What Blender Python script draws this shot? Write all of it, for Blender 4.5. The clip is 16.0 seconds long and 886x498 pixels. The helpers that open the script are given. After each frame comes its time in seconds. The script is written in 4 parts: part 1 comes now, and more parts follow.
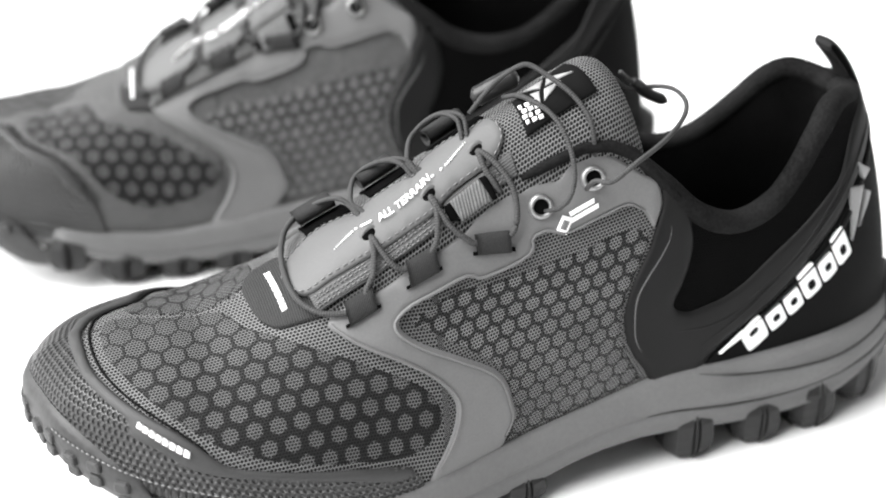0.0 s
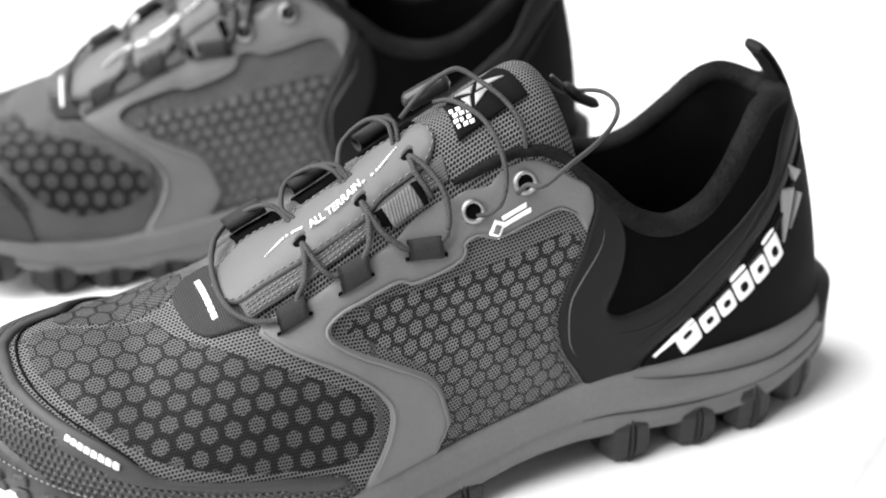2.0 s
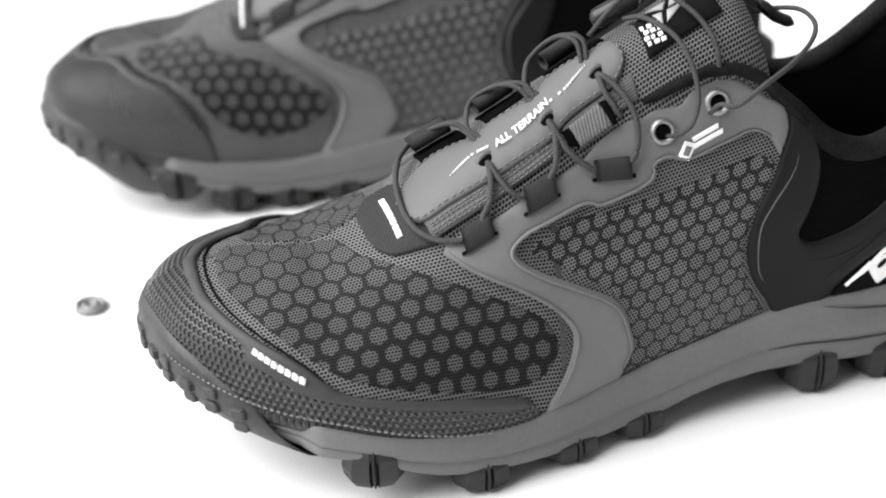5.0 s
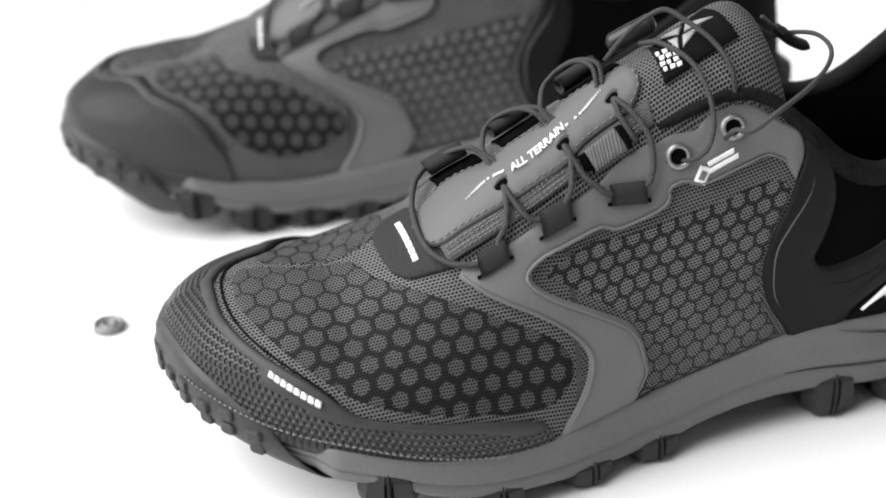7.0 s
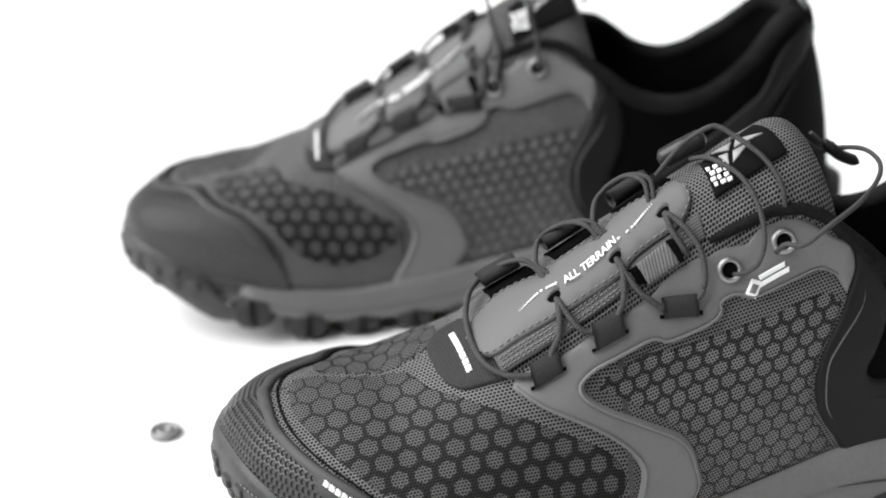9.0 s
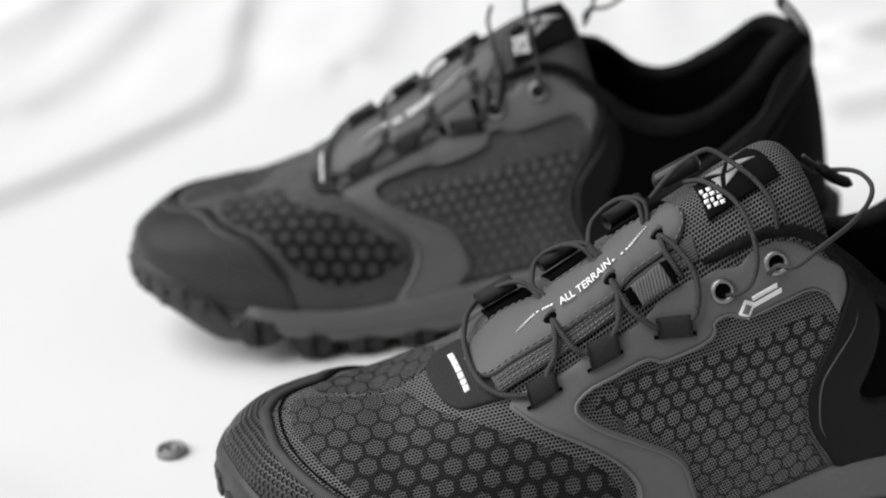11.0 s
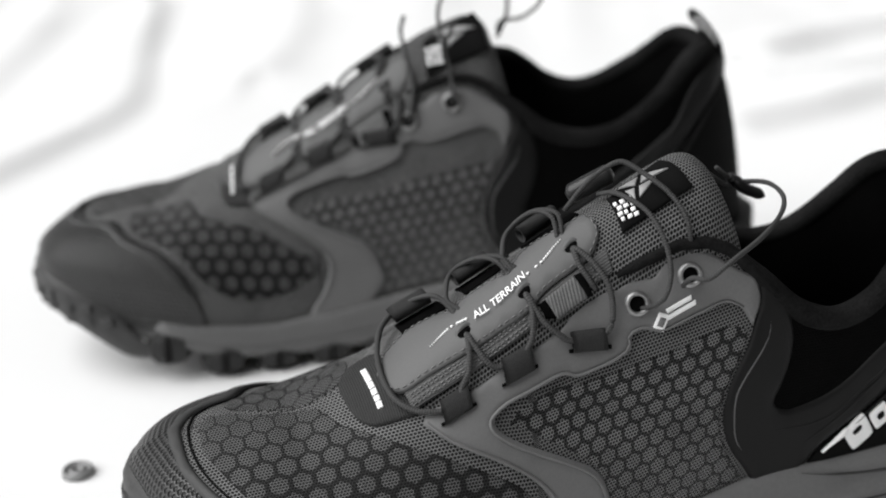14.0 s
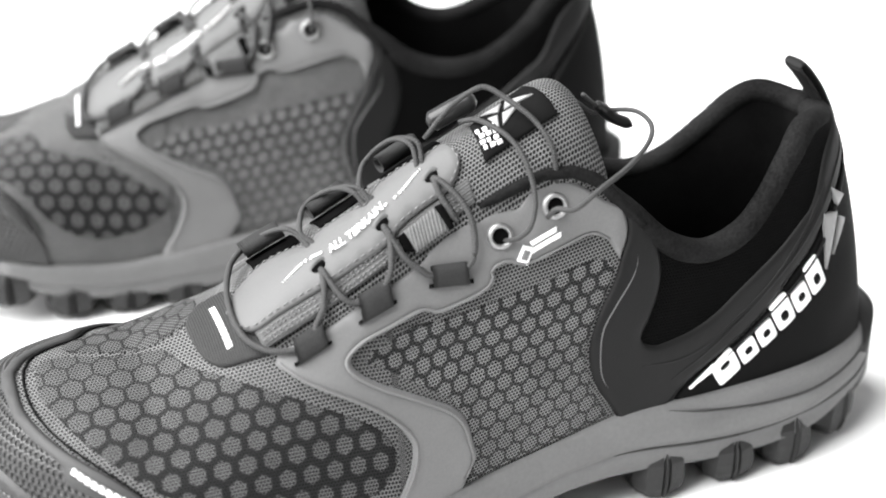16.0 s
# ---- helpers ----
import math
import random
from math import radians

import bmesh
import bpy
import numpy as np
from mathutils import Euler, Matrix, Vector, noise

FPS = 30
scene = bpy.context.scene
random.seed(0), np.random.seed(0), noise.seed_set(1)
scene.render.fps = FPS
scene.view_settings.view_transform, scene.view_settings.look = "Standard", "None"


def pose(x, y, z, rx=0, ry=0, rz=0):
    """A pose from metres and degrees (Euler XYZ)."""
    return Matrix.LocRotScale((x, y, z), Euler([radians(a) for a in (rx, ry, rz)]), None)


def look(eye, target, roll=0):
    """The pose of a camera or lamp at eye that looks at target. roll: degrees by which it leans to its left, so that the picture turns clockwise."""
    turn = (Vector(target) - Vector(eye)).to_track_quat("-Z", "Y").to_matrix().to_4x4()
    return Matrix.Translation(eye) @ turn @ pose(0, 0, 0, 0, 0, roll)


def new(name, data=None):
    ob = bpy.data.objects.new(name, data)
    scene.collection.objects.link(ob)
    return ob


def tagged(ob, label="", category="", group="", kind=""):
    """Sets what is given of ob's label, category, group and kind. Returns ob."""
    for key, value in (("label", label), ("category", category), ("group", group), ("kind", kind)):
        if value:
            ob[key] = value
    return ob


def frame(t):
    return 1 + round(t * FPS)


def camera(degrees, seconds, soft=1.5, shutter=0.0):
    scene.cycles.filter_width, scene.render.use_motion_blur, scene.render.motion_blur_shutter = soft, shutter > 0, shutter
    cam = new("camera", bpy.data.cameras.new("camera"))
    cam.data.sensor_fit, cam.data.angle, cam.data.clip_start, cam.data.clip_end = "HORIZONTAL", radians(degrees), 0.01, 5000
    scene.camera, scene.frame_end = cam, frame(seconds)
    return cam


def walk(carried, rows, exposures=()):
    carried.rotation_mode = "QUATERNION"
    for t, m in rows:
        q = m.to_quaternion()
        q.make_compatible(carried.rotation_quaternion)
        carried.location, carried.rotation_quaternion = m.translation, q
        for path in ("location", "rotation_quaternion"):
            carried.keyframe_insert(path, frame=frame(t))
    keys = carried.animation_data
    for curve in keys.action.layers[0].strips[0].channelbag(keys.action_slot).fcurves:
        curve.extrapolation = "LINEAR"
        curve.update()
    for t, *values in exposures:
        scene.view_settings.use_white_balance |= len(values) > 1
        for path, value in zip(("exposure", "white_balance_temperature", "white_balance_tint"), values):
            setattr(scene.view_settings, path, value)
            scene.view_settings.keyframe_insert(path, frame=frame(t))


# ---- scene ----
cam = camera(35.0, 16.0, soft=1.9)
cam.data.dof.use_dof, cam.data.dof.focus_distance, cam.data.dof.aperture_fstop = True, 0.425, 7.2
PATH = [
    (0, -0.1551, -0.3846, 0.2819, 62.92, -0.14, -19.35),
    (0.5, -0.1536, -0.3859, 0.2819, 63.07, -0.11, -19.86),
    (1, -0.1522, -0.3853, 0.2812, 63.52, -0.38, -20.66),
    (1.5, -0.1505, -0.3843, 0.2803, 63.29, -0.27, -21.17),
    (2, -0.1507, -0.3842, 0.2798, 63.30, -0.59, -21.62),
    (2.5, -0.1535, -0.3805, 0.2779, 62.37, -0.36, -20.76),
    (3, -0.1553, -0.3802, 0.2765, 61.86, 0.26, -19.25),
    (3.5, -0.1585, -0.3809, 0.2758, 61.30, 0.88, -17.24),
    (4, -0.1591, -0.3787, 0.2730, 60.61, 1.24, -16.23),
    (6.5, -0.1591, -0.3772, 0.2769, 60.78, 1.70, -15.39),
    (7, -0.1581, -0.3775, 0.2779, 61.08, 1.75, -15.01),
    (7.5, -0.1586, -0.3776, 0.2793, 61.64, 1.77, -15.30),
    (8, -0.1587, -0.3768, 0.2786, 63.77, 1.85, -14.37),
    (8.5, -0.1613, -0.3758, 0.2791, 64.74, 1.86, -14.26),
    (9, -0.1612, -0.3818, 0.2837, 65.30, 2.35, -13.17),
    (11.5, -0.1566, -0.3896, 0.2887, 66.15, 2.77, -12.63),
    (12, -0.1575, -0.3897, 0.2894, 66.46, 2.36, -13.60),
    (12.5, -0.1563, -0.3883, 0.2896, 66.84, 2.52, -13.84),
    (13, -0.1558, -0.3878, 0.2895, 67.00, 2.29, -14.79),
    (13.5, -0.1543, -0.3845, 0.2882, 66.66, 2.03, -15.32),
    (14, -0.1543, -0.3834, 0.2865, 66.30, 1.69, -15.87),
    (14.5, -0.1526, -0.3820, 0.2839, 65.58, 1.10, -16.77),
    (15, -0.1491, -0.3762, 0.2807, 64.53, 0.65, -18.24),
    (15.5, -0.1458, -0.3715, 0.2767, 64.22, 0.24, -19.03),
    (16, -0.1433, -0.3676, 0.2729, 64.09, -0.25, -20.51),
]
EXPOSURES = [(0.0, 1.72), (2.0, 1.57), (3.0, 1.57), (4.0, 1.38), (7.0, 1.03), (7.5, 0.90), (8.0, 1.10), (9.0, 1.06), (11.5, 0.24), (13.5, 0.25), (14.5, 0.92), (15.5, 1.84), (16.0, 1.97)]
walk(cam, [(t, pose(x, y, z, rx, ry, rz)) for t, x, y, z, rx, ry, rz in PATH], EXPOSURES)

# ---- light: soft daylight, brighter from the toes' side ----
world = bpy.data.worlds.new("daylight")
scene.world = world
world.use_nodes = True
wn, wl = world.node_tree.nodes, world.node_tree.links
wn.clear()
sky = wn.new("ShaderNodeTexSky")
sky.sky_type, sky.sun_disc, sky.sun_elevation, sky.sun_rotation = "NISHITA", False, radians(48), radians(-84)
grey = wn.new("ShaderNodeRGBToBW")
back = wn.new("ShaderNodeBackground")
back.inputs["Strength"].default_value = 0.055
wl.new(sky.outputs[0], grey.inputs[0])
wl.new(grey.outputs[0], back.inputs[0])
wl.new(back.outputs[0], wn.new("ShaderNodeOutputWorld").inputs[0])
sun = new("sun", bpy.data.lights.new("sun", "SUN"))
sun.data.energy, sun.data.angle = 3.2, radians(65)
sun.matrix_world = look((-0.74, 0.08, 0.82), (0, 0, 0))

# ---- materials ----
def material(name, build):
    m = bpy.data.materials.new(name)
    m.use_nodes = True
    nodes, links = m.node_tree.nodes, m.node_tree.links
    bsdf = nodes["Principled BSDF"]

    def node(kind, *inputs, operation=None):
        n = nodes.new("ShaderNode" + kind)
        if operation:
            n.operation = operation
        for i, value in enumerate(inputs):
            if value is None:
                continue
            if isinstance(value, bpy.types.NodeSocket):
                links.new(value, n.inputs[i])
            else:
                n.inputs[i].default_value = value
        return n

    def put(socket, value):
        if isinstance(value, bpy.types.NodeSocket):
            links.new(value, bsdf.inputs[socket])
        else:
            bsdf.inputs[socket].default_value = value
    build(node, put, links)
    return m


def do(node, op, a, b=0.0, c=0.0):
    return node("Math", a, b, c, operation=op).outputs[0]


def ramp(node, value, a, b, lo, hi):
    return node("MapRange", value, a, b, lo, hi).outputs[0]


def grey_of(node, value):
    return node("CombineColor", value, value, value).outputs[0]


def bumped(node, height, strength, distance):
    n = node("Bump")
    n.inputs["Strength"].default_value, n.inputs["Distance"].default_value = strength, distance
    n.id_data.links.new(height, n.inputs["Height"])
    return n.outputs[0]


def noise_of(node, scale, detail=3.0, where=None):
    n = node("TexNoise")
    n.inputs["Scale"].default_value, n.inputs["Detail"].default_value = scale, detail
    n.id_data.links.new(where if where is not None else node("TexCoord").outputs["Object"], n.inputs["Vector"])
    return n.outputs["Fac"]


def plain(name, value, rough, grain=900, relief=0.15, vary=0.15, metal=0.0, spec=.35):
    """A surface with blotches, fine grain and slight wear."""
    def build(node, put, links):
        big, fine = noise_of(node, 45, 4), noise_of(node, grain, 2)
        tone = do(node, "MULTIPLY", value, do(node, "ADD", ramp(node, big, .3, .7, 1 - vary, 1 + vary), ramp(node, fine, .3, .7, -vary * .6, vary * .6)))
        put("Base Color", grey_of(node, tone))
        put("Roughness", ramp(node, big, .3, .7, max(rough - .08, .03), min(rough + .08, 1)))
        put("Metallic", metal)
        put("Specular IOR Level", spec)
        put("Normal", bumped(node, fine, relief, .0004))
    return material(name, build)


def weave(node, pitch, inner=.31, outer=.47):
    """Round holes in staggered rows: 1 on the thread, 0 in the hole, by the cloth's own coordinates in metres."""
    uv = node("SeparateXYZ", node("UVMap").outputs[0]).outputs
    a, b = do(node, "DIVIDE", uv[0], pitch), do(node, "DIVIDE", uv[1], pitch * .866)
    row = do(node, "FLOOR", b)
    a = do(node, "ADD", a, do(node, "MULTIPLY", do(node, "MODULO", row, 2.0), .5))
    u = do(node, "SUBTRACT", do(node, "FRACT", a), .5)
    v = do(node, "SUBTRACT", do(node, "FRACT", b), .5)
    d = do(node, "SQRT", do(node, "ADD", do(node, "MULTIPLY", u, u), do(node, "MULTIPLY", v, v)))
    return ramp(node, d, inner, outer, 0, 1)


def honeycomb(node, pitch):
    """Distance from the middle of the nearest cell of a honeycomb, 0 to about 0.58."""
    uv = node("SeparateXYZ", node("UVMap").outputs[0]).outputs
    a, b = do(node, "DIVIDE", uv[0], pitch), do(node, "DIVIDE", uv[1], pitch * .92)
    r3 = math.sqrt(3)

    def cell(shift):
        u = do(node, "SUBTRACT", do(node, "FRACT", do(node, "ADD", a, shift + .5)), .5)
        v = do(node, "MULTIPLY", do(node, "SUBTRACT", do(node, "FRACT", do(node, "ADD", do(node, "DIVIDE", b, r3), shift + .5)), .5), r3)
        u, v = do(node, "ABSOLUTE", u), do(node, "ABSOLUTE", v)
        return do(node, "MAXIMUM", u, do(node, "ADD", do(node, "MULTIPLY", u, .5), do(node, "MULTIPLY", v, r3 / 2)))
    return do(node, "MINIMUM", cell(0.0), cell(0.5))


def mesh_cloth(name, light, dark, pitch=.00125, hexes=0.0, small=.31, large=.455, spec=.12, low=.11, high=.36):
    def build(node, put, links):
        w = weave(node, pitch)
        blot = ramp(node, noise_of(node, 60, 3), .3, .7, .85, 1.15)
        thread = do(node, "MULTIPLY", light, blot)
        if hexes:
            uv = node("SeparateXYZ", node("UVMap").outputs[0]).outputs
            reach = ramp(node, uv[1], .012, .060, small, large)
            inside = node("MapRange", honeycomb(node, hexes), do(node, "SUBTRACT", reach, .02), do(node, "ADD", reach, .03), 1.0, 0.0).outputs[0]
            gap = ramp(node, uv[1], .012, .060, low, high)
            thread = do(node, "MULTIPLY", thread, node("MapRange", inside, 0.0, 1.0, gap, 1.0).outputs[0])
            height = do(node, "ADD", w, do(node, "MULTIPLY", inside, 1.2))
        else:
            height = w
        put("Base Color", grey_of(node, do(node, "ADD", do(node, "MULTIPLY", w, thread), do(node, "MULTIPLY", do(node, "SUBTRACT", 1.0, w), dark))))
        put("Roughness", .75)
        put("Specular IOR Level", spec)
        put("Normal", bumped(node, height, .7, .0005))
    return material(name, build)


def ribbed(name, value, pitch, rough=.8):
    """Woven band with fine ribs along its length."""
    def build(node, put, links):
        uv = node("SeparateXYZ", node("UVMap").outputs[0]).outputs
        rib = ramp(node, do(node, "SINE", do(node, "MULTIPLY", uv[0], 2 * math.pi / pitch)), -1, 1, 0, 1)
        fine = noise_of(node, 1800, 2)
        put("Base Color", grey_of(node, do(node, "MULTIPLY", value, do(node, "ADD", ramp(node, rib, 0, 1, .72, 1.08), ramp(node, fine, .3, .7, -.15, .15)))))
        put("Roughness", rough)
        put("Specular IOR Level", .15)
        put("Normal", bumped(node, do(node, "ADD", rib, fine), .6, .0003))
    return material(name, build)


def studded(name, value, pitch):
    """Rubber with small round studs in staggered rows."""
    def build(node, put, links):
        stud = do(node, "SUBTRACT", 1.0, weave(node, pitch, .10, .50))
        big = noise_of(node, 60, 3)
        put("Base Color", grey_of(node, do(node, "MULTIPLY", value, ramp(node, big, .3, .7, .85, 1.15))))
        put("Roughness", ramp(node, big, .3, .7, .30, .42))
        put("Specular IOR Level", .5)
        put("Normal", bumped(node, stud, 1.0, .0018))
    return material(name, build)


def linen(name):
    def build(node, put, links):
        big = noise_of(node, 3, 4)
        fine = noise_of(node, 1500, 2)
        put("Base Color", grey_of(node, do(node, "ADD", ramp(node, big, .3, .7, .77, .84), ramp(node, fine, .3, .7, -.03, .03))))
        put("Roughness", .9)
        put("Normal", bumped(node, fine, .15, .0004))
    return material(name, build)


M_MESH = mesh_cloth("grey open mesh", 0.181, .008)
M_HEX = mesh_cloth("honeycomb mesh", 0.129, .006, pitch=.00108, hexes=.0075, small=.32, low=.16)
M_HEX_FINE = mesh_cloth("fine honeycomb mesh", 0.2196, .005, pitch=.00115, hexes=.0062, small=.43, large=.36, low=.30, high=.16)
M_TONGUE = mesh_cloth("tongue mesh", 0.1761, .008, pitch=.0011)
M_SADDLE = plain("grey moulded overlay", 0.1455, .5, grain=1400, relief=.08, vary=.08)
M_STRIP = plain("smooth grey strip", 0.1012, .58, grain=1600, relief=.06, vary=.06)
M_HEEL = plain("dark moulded overlay", 0.008925, .55, grain=1400, relief=.08, vary=.1, spec=.14)
M_TEXTILE = mesh_cloth("black knit", 0.003, .0015, pitch=.0012, spec=.03)
M_COLLAR = plain("black padded knit", 0.0088, .9, grain=1000, relief=1.0, vary=.6, spec=.08)
M_LINING = plain("black lining", 0.0048, .95, grain=1200, relief=.5, vary=.3, spec=.03)
M_TOE = studded("studded toe rubber", 0.03952, .0024)
M_TOE_RIM = plain("smooth toe rubber", 0.03893, .56, grain=1200, relief=.08, vary=.1)
M_FOAM = plain("grey midsole foam", 0.1354, .6, grain=700, relief=.1, vary=.08)
M_RUBBER = plain("black outsole rubber", 0.0198, .5, grain=500, relief=.25, vary=.3)
# the outsole's rubber again, made paler to stand for light from the left
M_BUMPER = plain("outsole rubber in a lit tone", 0.0387, .5, grain=500, relief=.25, vary=.3)
M_CORD = ribbed("dark grey cord", .062, .0008, .6)
M_WEB = ribbed("grey ribbed cloth", 0.1088, .0006)
M_PATCH = ribbed("light grey ribbed cloth", 0.132, .0010)
M_LOOP = ribbed("dark grey webbing", .034, .0005)
M_DARKWEB = ribbed("black webbing", 0.0152, .0011)
M_TAB = ribbed("dark grey ribbed tab", 0.034, .0007, .6)
M_METAL = plain("dark nickel", .32, .50, grain=600, relief=.05, vary=.15, metal=1.0)
M_BUTTON = plain("worn nickel", .28, .68, grain=600, relief=.05, vary=.2, metal=1.0)
# near-black for holes, and for shade laid on as flat patches
M_HOLE_SHADE = plain("black of holes and shade", .004, .9, spec=.0)
M_WHITE = plain("white reflective print", .93, .35, grain=2500, relief=.1, vary=.03)
M_BADGE = plain("dull silver print", .20, .35, grain=2500, relief=.1, vary=.05)
M_SILVER = plain("silver print", .30, .35, grain=2500, relief=.1, vary=.05)
M_LABEL = plain("black woven label", 0.0055, .75, grain=2500, relief=.4, vary=.25, spec=.06)
M_STITCH = plain("grey thread", 0.1824, .8, grain=2500, relief=.4, vary=.2)
M_LOCK = plain("black plastic", .02, .3, grain=900, relief=.05, vary=.1)
M_LINEN = linen("white cloth")
M_WALL = plain("grey of the unseen walls", .16, .9, grain=120, relief=.1, vary=.05)

# ---- the shoe's last: a surface with s round the shoe (0 heel, 1 toe, 2 heel again) and h up it (0 sole, 1 ridge) ----
def spline(points, count):
    """A smooth curve through control points, closed or open by its ends, evenly spaced."""
    p = np.array(points, float)
    a = np.vstack([2 * p[0] - p[1], p, 2 * p[-1] - p[-2]])
    out = []
    for i in range(1, len(a) - 2):
        t = np.linspace(0, 1, 24, endpoint=i == len(a) - 3)[:, None]
        out.append(0.5 * (2 * a[i] + (a[i + 1] - a[i - 1]) * t + (2 * a[i - 1] - 5 * a[i] + 4 * a[i + 1] - a[i + 2]) * t ** 2
                          + (3 * a[i] - a[i - 1] - 3 * a[i + 1] + a[i + 2]) * t ** 3))
    c = np.vstack(out)
    d = np.r_[0, np.cumsum(np.linalg.norm(np.diff(c, axis=0), axis=1))]
    u = np.linspace(0, d[-1], count)
    return np.stack([np.interp(u, d, c[:, k]) for k in range(c.shape[1])], 1)


LATERAL = [(.1465, .001), (.1435, -.013), (.132, -.026), (.108, -.0345), (.07, -.0365), (.03, -.0375), (-.01, -.0425), (-.045, -.0505), (-.075, -.053),
           (-.102, -.0485), (-.126, -.036), (-.144, -.016), (-.151, .004), (-.153, .014)]
MEDIAL = [(.1465, .001), (.1425, .013), (.130, .0245), (.106, .032), (.07, .033), (.03, .033), (-.01, .036), (-.05, .043), (-.085, .048),
          (-.115, .047), (-.138, .038), (-.149, .026), (-.153, .014)]


def table(x, pairs):
    a = np.array(sorted(pairs), float)
    return np.interp(x, a[:, 0], a[:, 1])


def smooth_table(x, pairs):
    a = spline(sorted(pairs), 240)
    return np.interp(x, a[:, 0], a[:, 1])


class Last:
    """The form of one shoe, toe towards -x. mirrored: the other foot."""
    def __init__(self, mirrored):
        near, off = (LATERAL, MEDIAL) if not mirrored else ([(x, -y) for x, y in MEDIAL], [(x, -y) for x, y in LATERAL])
        a, b = spline(near, 400), spline(off, 400)
        self.loop = np.vstack([a, b[::-1][1:]])
        if mirrored:
            self.loop[:, 0] = np.where(self.loop[:, 0] < -.11, -.11 + (self.loop[:, 0] + .11) * .93, self.loop[:, 0])
        self.toe_y = -.014 if mirrored else .014
        self.other = mirrored
        self.sink = .0055 if mirrored else 0.0
        self.offset = .25 if mirrored else 1.0
        self.lean = .08 if mirrored else .19

    def base(self, s):
        s = np.mod(s, 2.0)
        u = np.linspace(0, 2, len(self.loop))
        return np.interp(s, u, self.loop[:, 0]), np.interp(s, u, self.loop[:, 1])

    def bite(self, x):
        return smooth_table(x, [(-.154, .037), (-.135, .033), (-.12, .030), (-.105, .0275), (-.083, .0225), (-.057, .0195), (-.039, .0205), (-.015, .0235), (.016, .0285), (.045, .034),
                         (.07, .0345), (.09, .0355), (.11, .037), (.13, .0385), (.157, .040)])

    def ridge(self, x):
        return smooth_table(x, [(-.16, .062), (-.13, .055), (-.104, .0615), (-.085, .0705), (-.07, .0795), (-.06, .0870), (-.04, .0990), (-.0143, .1145), (.012, .1285), (.03, .1355), (.05, .140), (.08, .146), (.16, .15)])

    def point(self, s, h, off=0.0):
        s, h = np.broadcast_arrays(np.asarray(s, float), np.asarray(h, float))
        p = self._point(s, h)
        if np.any(off):
            p = p + self.normal(s, h) * np.asarray(off)[..., None]
        return p

    def normal(self, s, h):
        e = 2e-3
        h = np.clip(h, 0, 1 - 2 * e)
        n = np.cross(self._point(s + e, h) - self._point(s - e, h), self._point(s, h + e) - self._point(s, h - e))
        return -n / np.maximum(np.linalg.norm(n, axis=-1, keepdims=True), 1e-12)

    def _point(self, s, h):
        x, y = self.base(s)
        cx = np.clip(x, -.102, .112)
        cy = self.toe_y * table(cx, [(-.16, 1), (-.102, .5), (-.075, .1), (-.05, 0), (.16, 0)]) + self.offset * table(cx, [(-.16, 0), (-.102, -.004), (-.075, -.006), (-.05, -.009), (.02, -.009), (.05, -.004), (.09, 0), (.16, 0)])
        zb, zr = self.bite(x), self.ridge(cx) - self.sink * table(cx, [(-.102, .30), (-.08, .75), (-.06, 1.5), (-.02, 1.5), (.012, 1), (.16, 1)])
        n = table(cx, [(-.102, 2.1), (-.06, 1.95), (-.02, 1.75), (.03, 1.9), (.08, 2.2)])
        m = table(cx, [(-.102, 3.8 if self.other else 3.0), (-.06, 1.95), (-.02, 1.75), (.03, 1.9), (.08, 2.2)])
        th = np.clip(h, -.05, 1) * (math.pi / 2)
        k = np.cos(th) ** (2 / n)
        f = np.sign(th) * np.abs(np.sin(th)) ** (2 / m)
        z = zb + (zr - zb) * f
        k = k + .035 * np.sin(np.clip(h, 0, 1) * math.pi) * np.clip((x + .02) / .05, 0, 1)
        u = np.mod(s, 2.0)
        u = 2 - u if self.other else u
        # a long crease across the side, and a short one below it
        for h0, slope, deep, wide, lo, hi in ((.455, 1.30, .062, .034, .45, .60), (.300, .80, .030, .030, .42, .53)):
            near = np.clip((u - lo) / .04, 0, 1) * np.clip((hi - u) / .03, 0, 1)
            k = k - deep * near * np.exp(-((h - h0 - slope * (u - (.585 if h0 > .4 else .50))) / wide) ** 2)
        X, Y = cx + (x - cx) * k, cy + (y - cy) * k
        lean = np.clip((X - .05) / .09, 0, 1)
        X = X - self.lean * np.maximum(z - .045, -.01) * lean * lean * (3 - 2 * lean)
        return np.stack([X, Y, z], -1)

    def level(self, s, z):
        """The h at which the surface reaches the height z."""
        s, z = np.broadcast_arrays(np.asarray(s, float), np.asarray(z, float))
        lo, hi = np.zeros(s.shape), np.ones(s.shape)
        for _ in range(30):
            mid = (lo + hi) / 2
            up = self._point(s, mid)[..., 2] < z
            lo, hi = np.where(up, mid, lo), np.where(up, hi, mid)
        return (lo + hi) / 2

    def inset(self, s, w):
        """The h at which the surface comes within w of the ridge."""
        top = self._point(np.asarray(s, float), np.ones(np.shape(s)))[..., 1]
        s, w = np.broadcast_arrays(np.asarray(s, float), np.asarray(w, float))
        lo, hi = np.zeros(s.shape), np.ones(s.shape)
        for _ in range(30):
            mid = (lo + hi) / 2
            out = np.abs(self._point(s, mid)[..., 1] - top) > w
            lo, hi = np.where(out, mid, lo), np.where(out, hi, mid)
        return (lo + hi) / 2

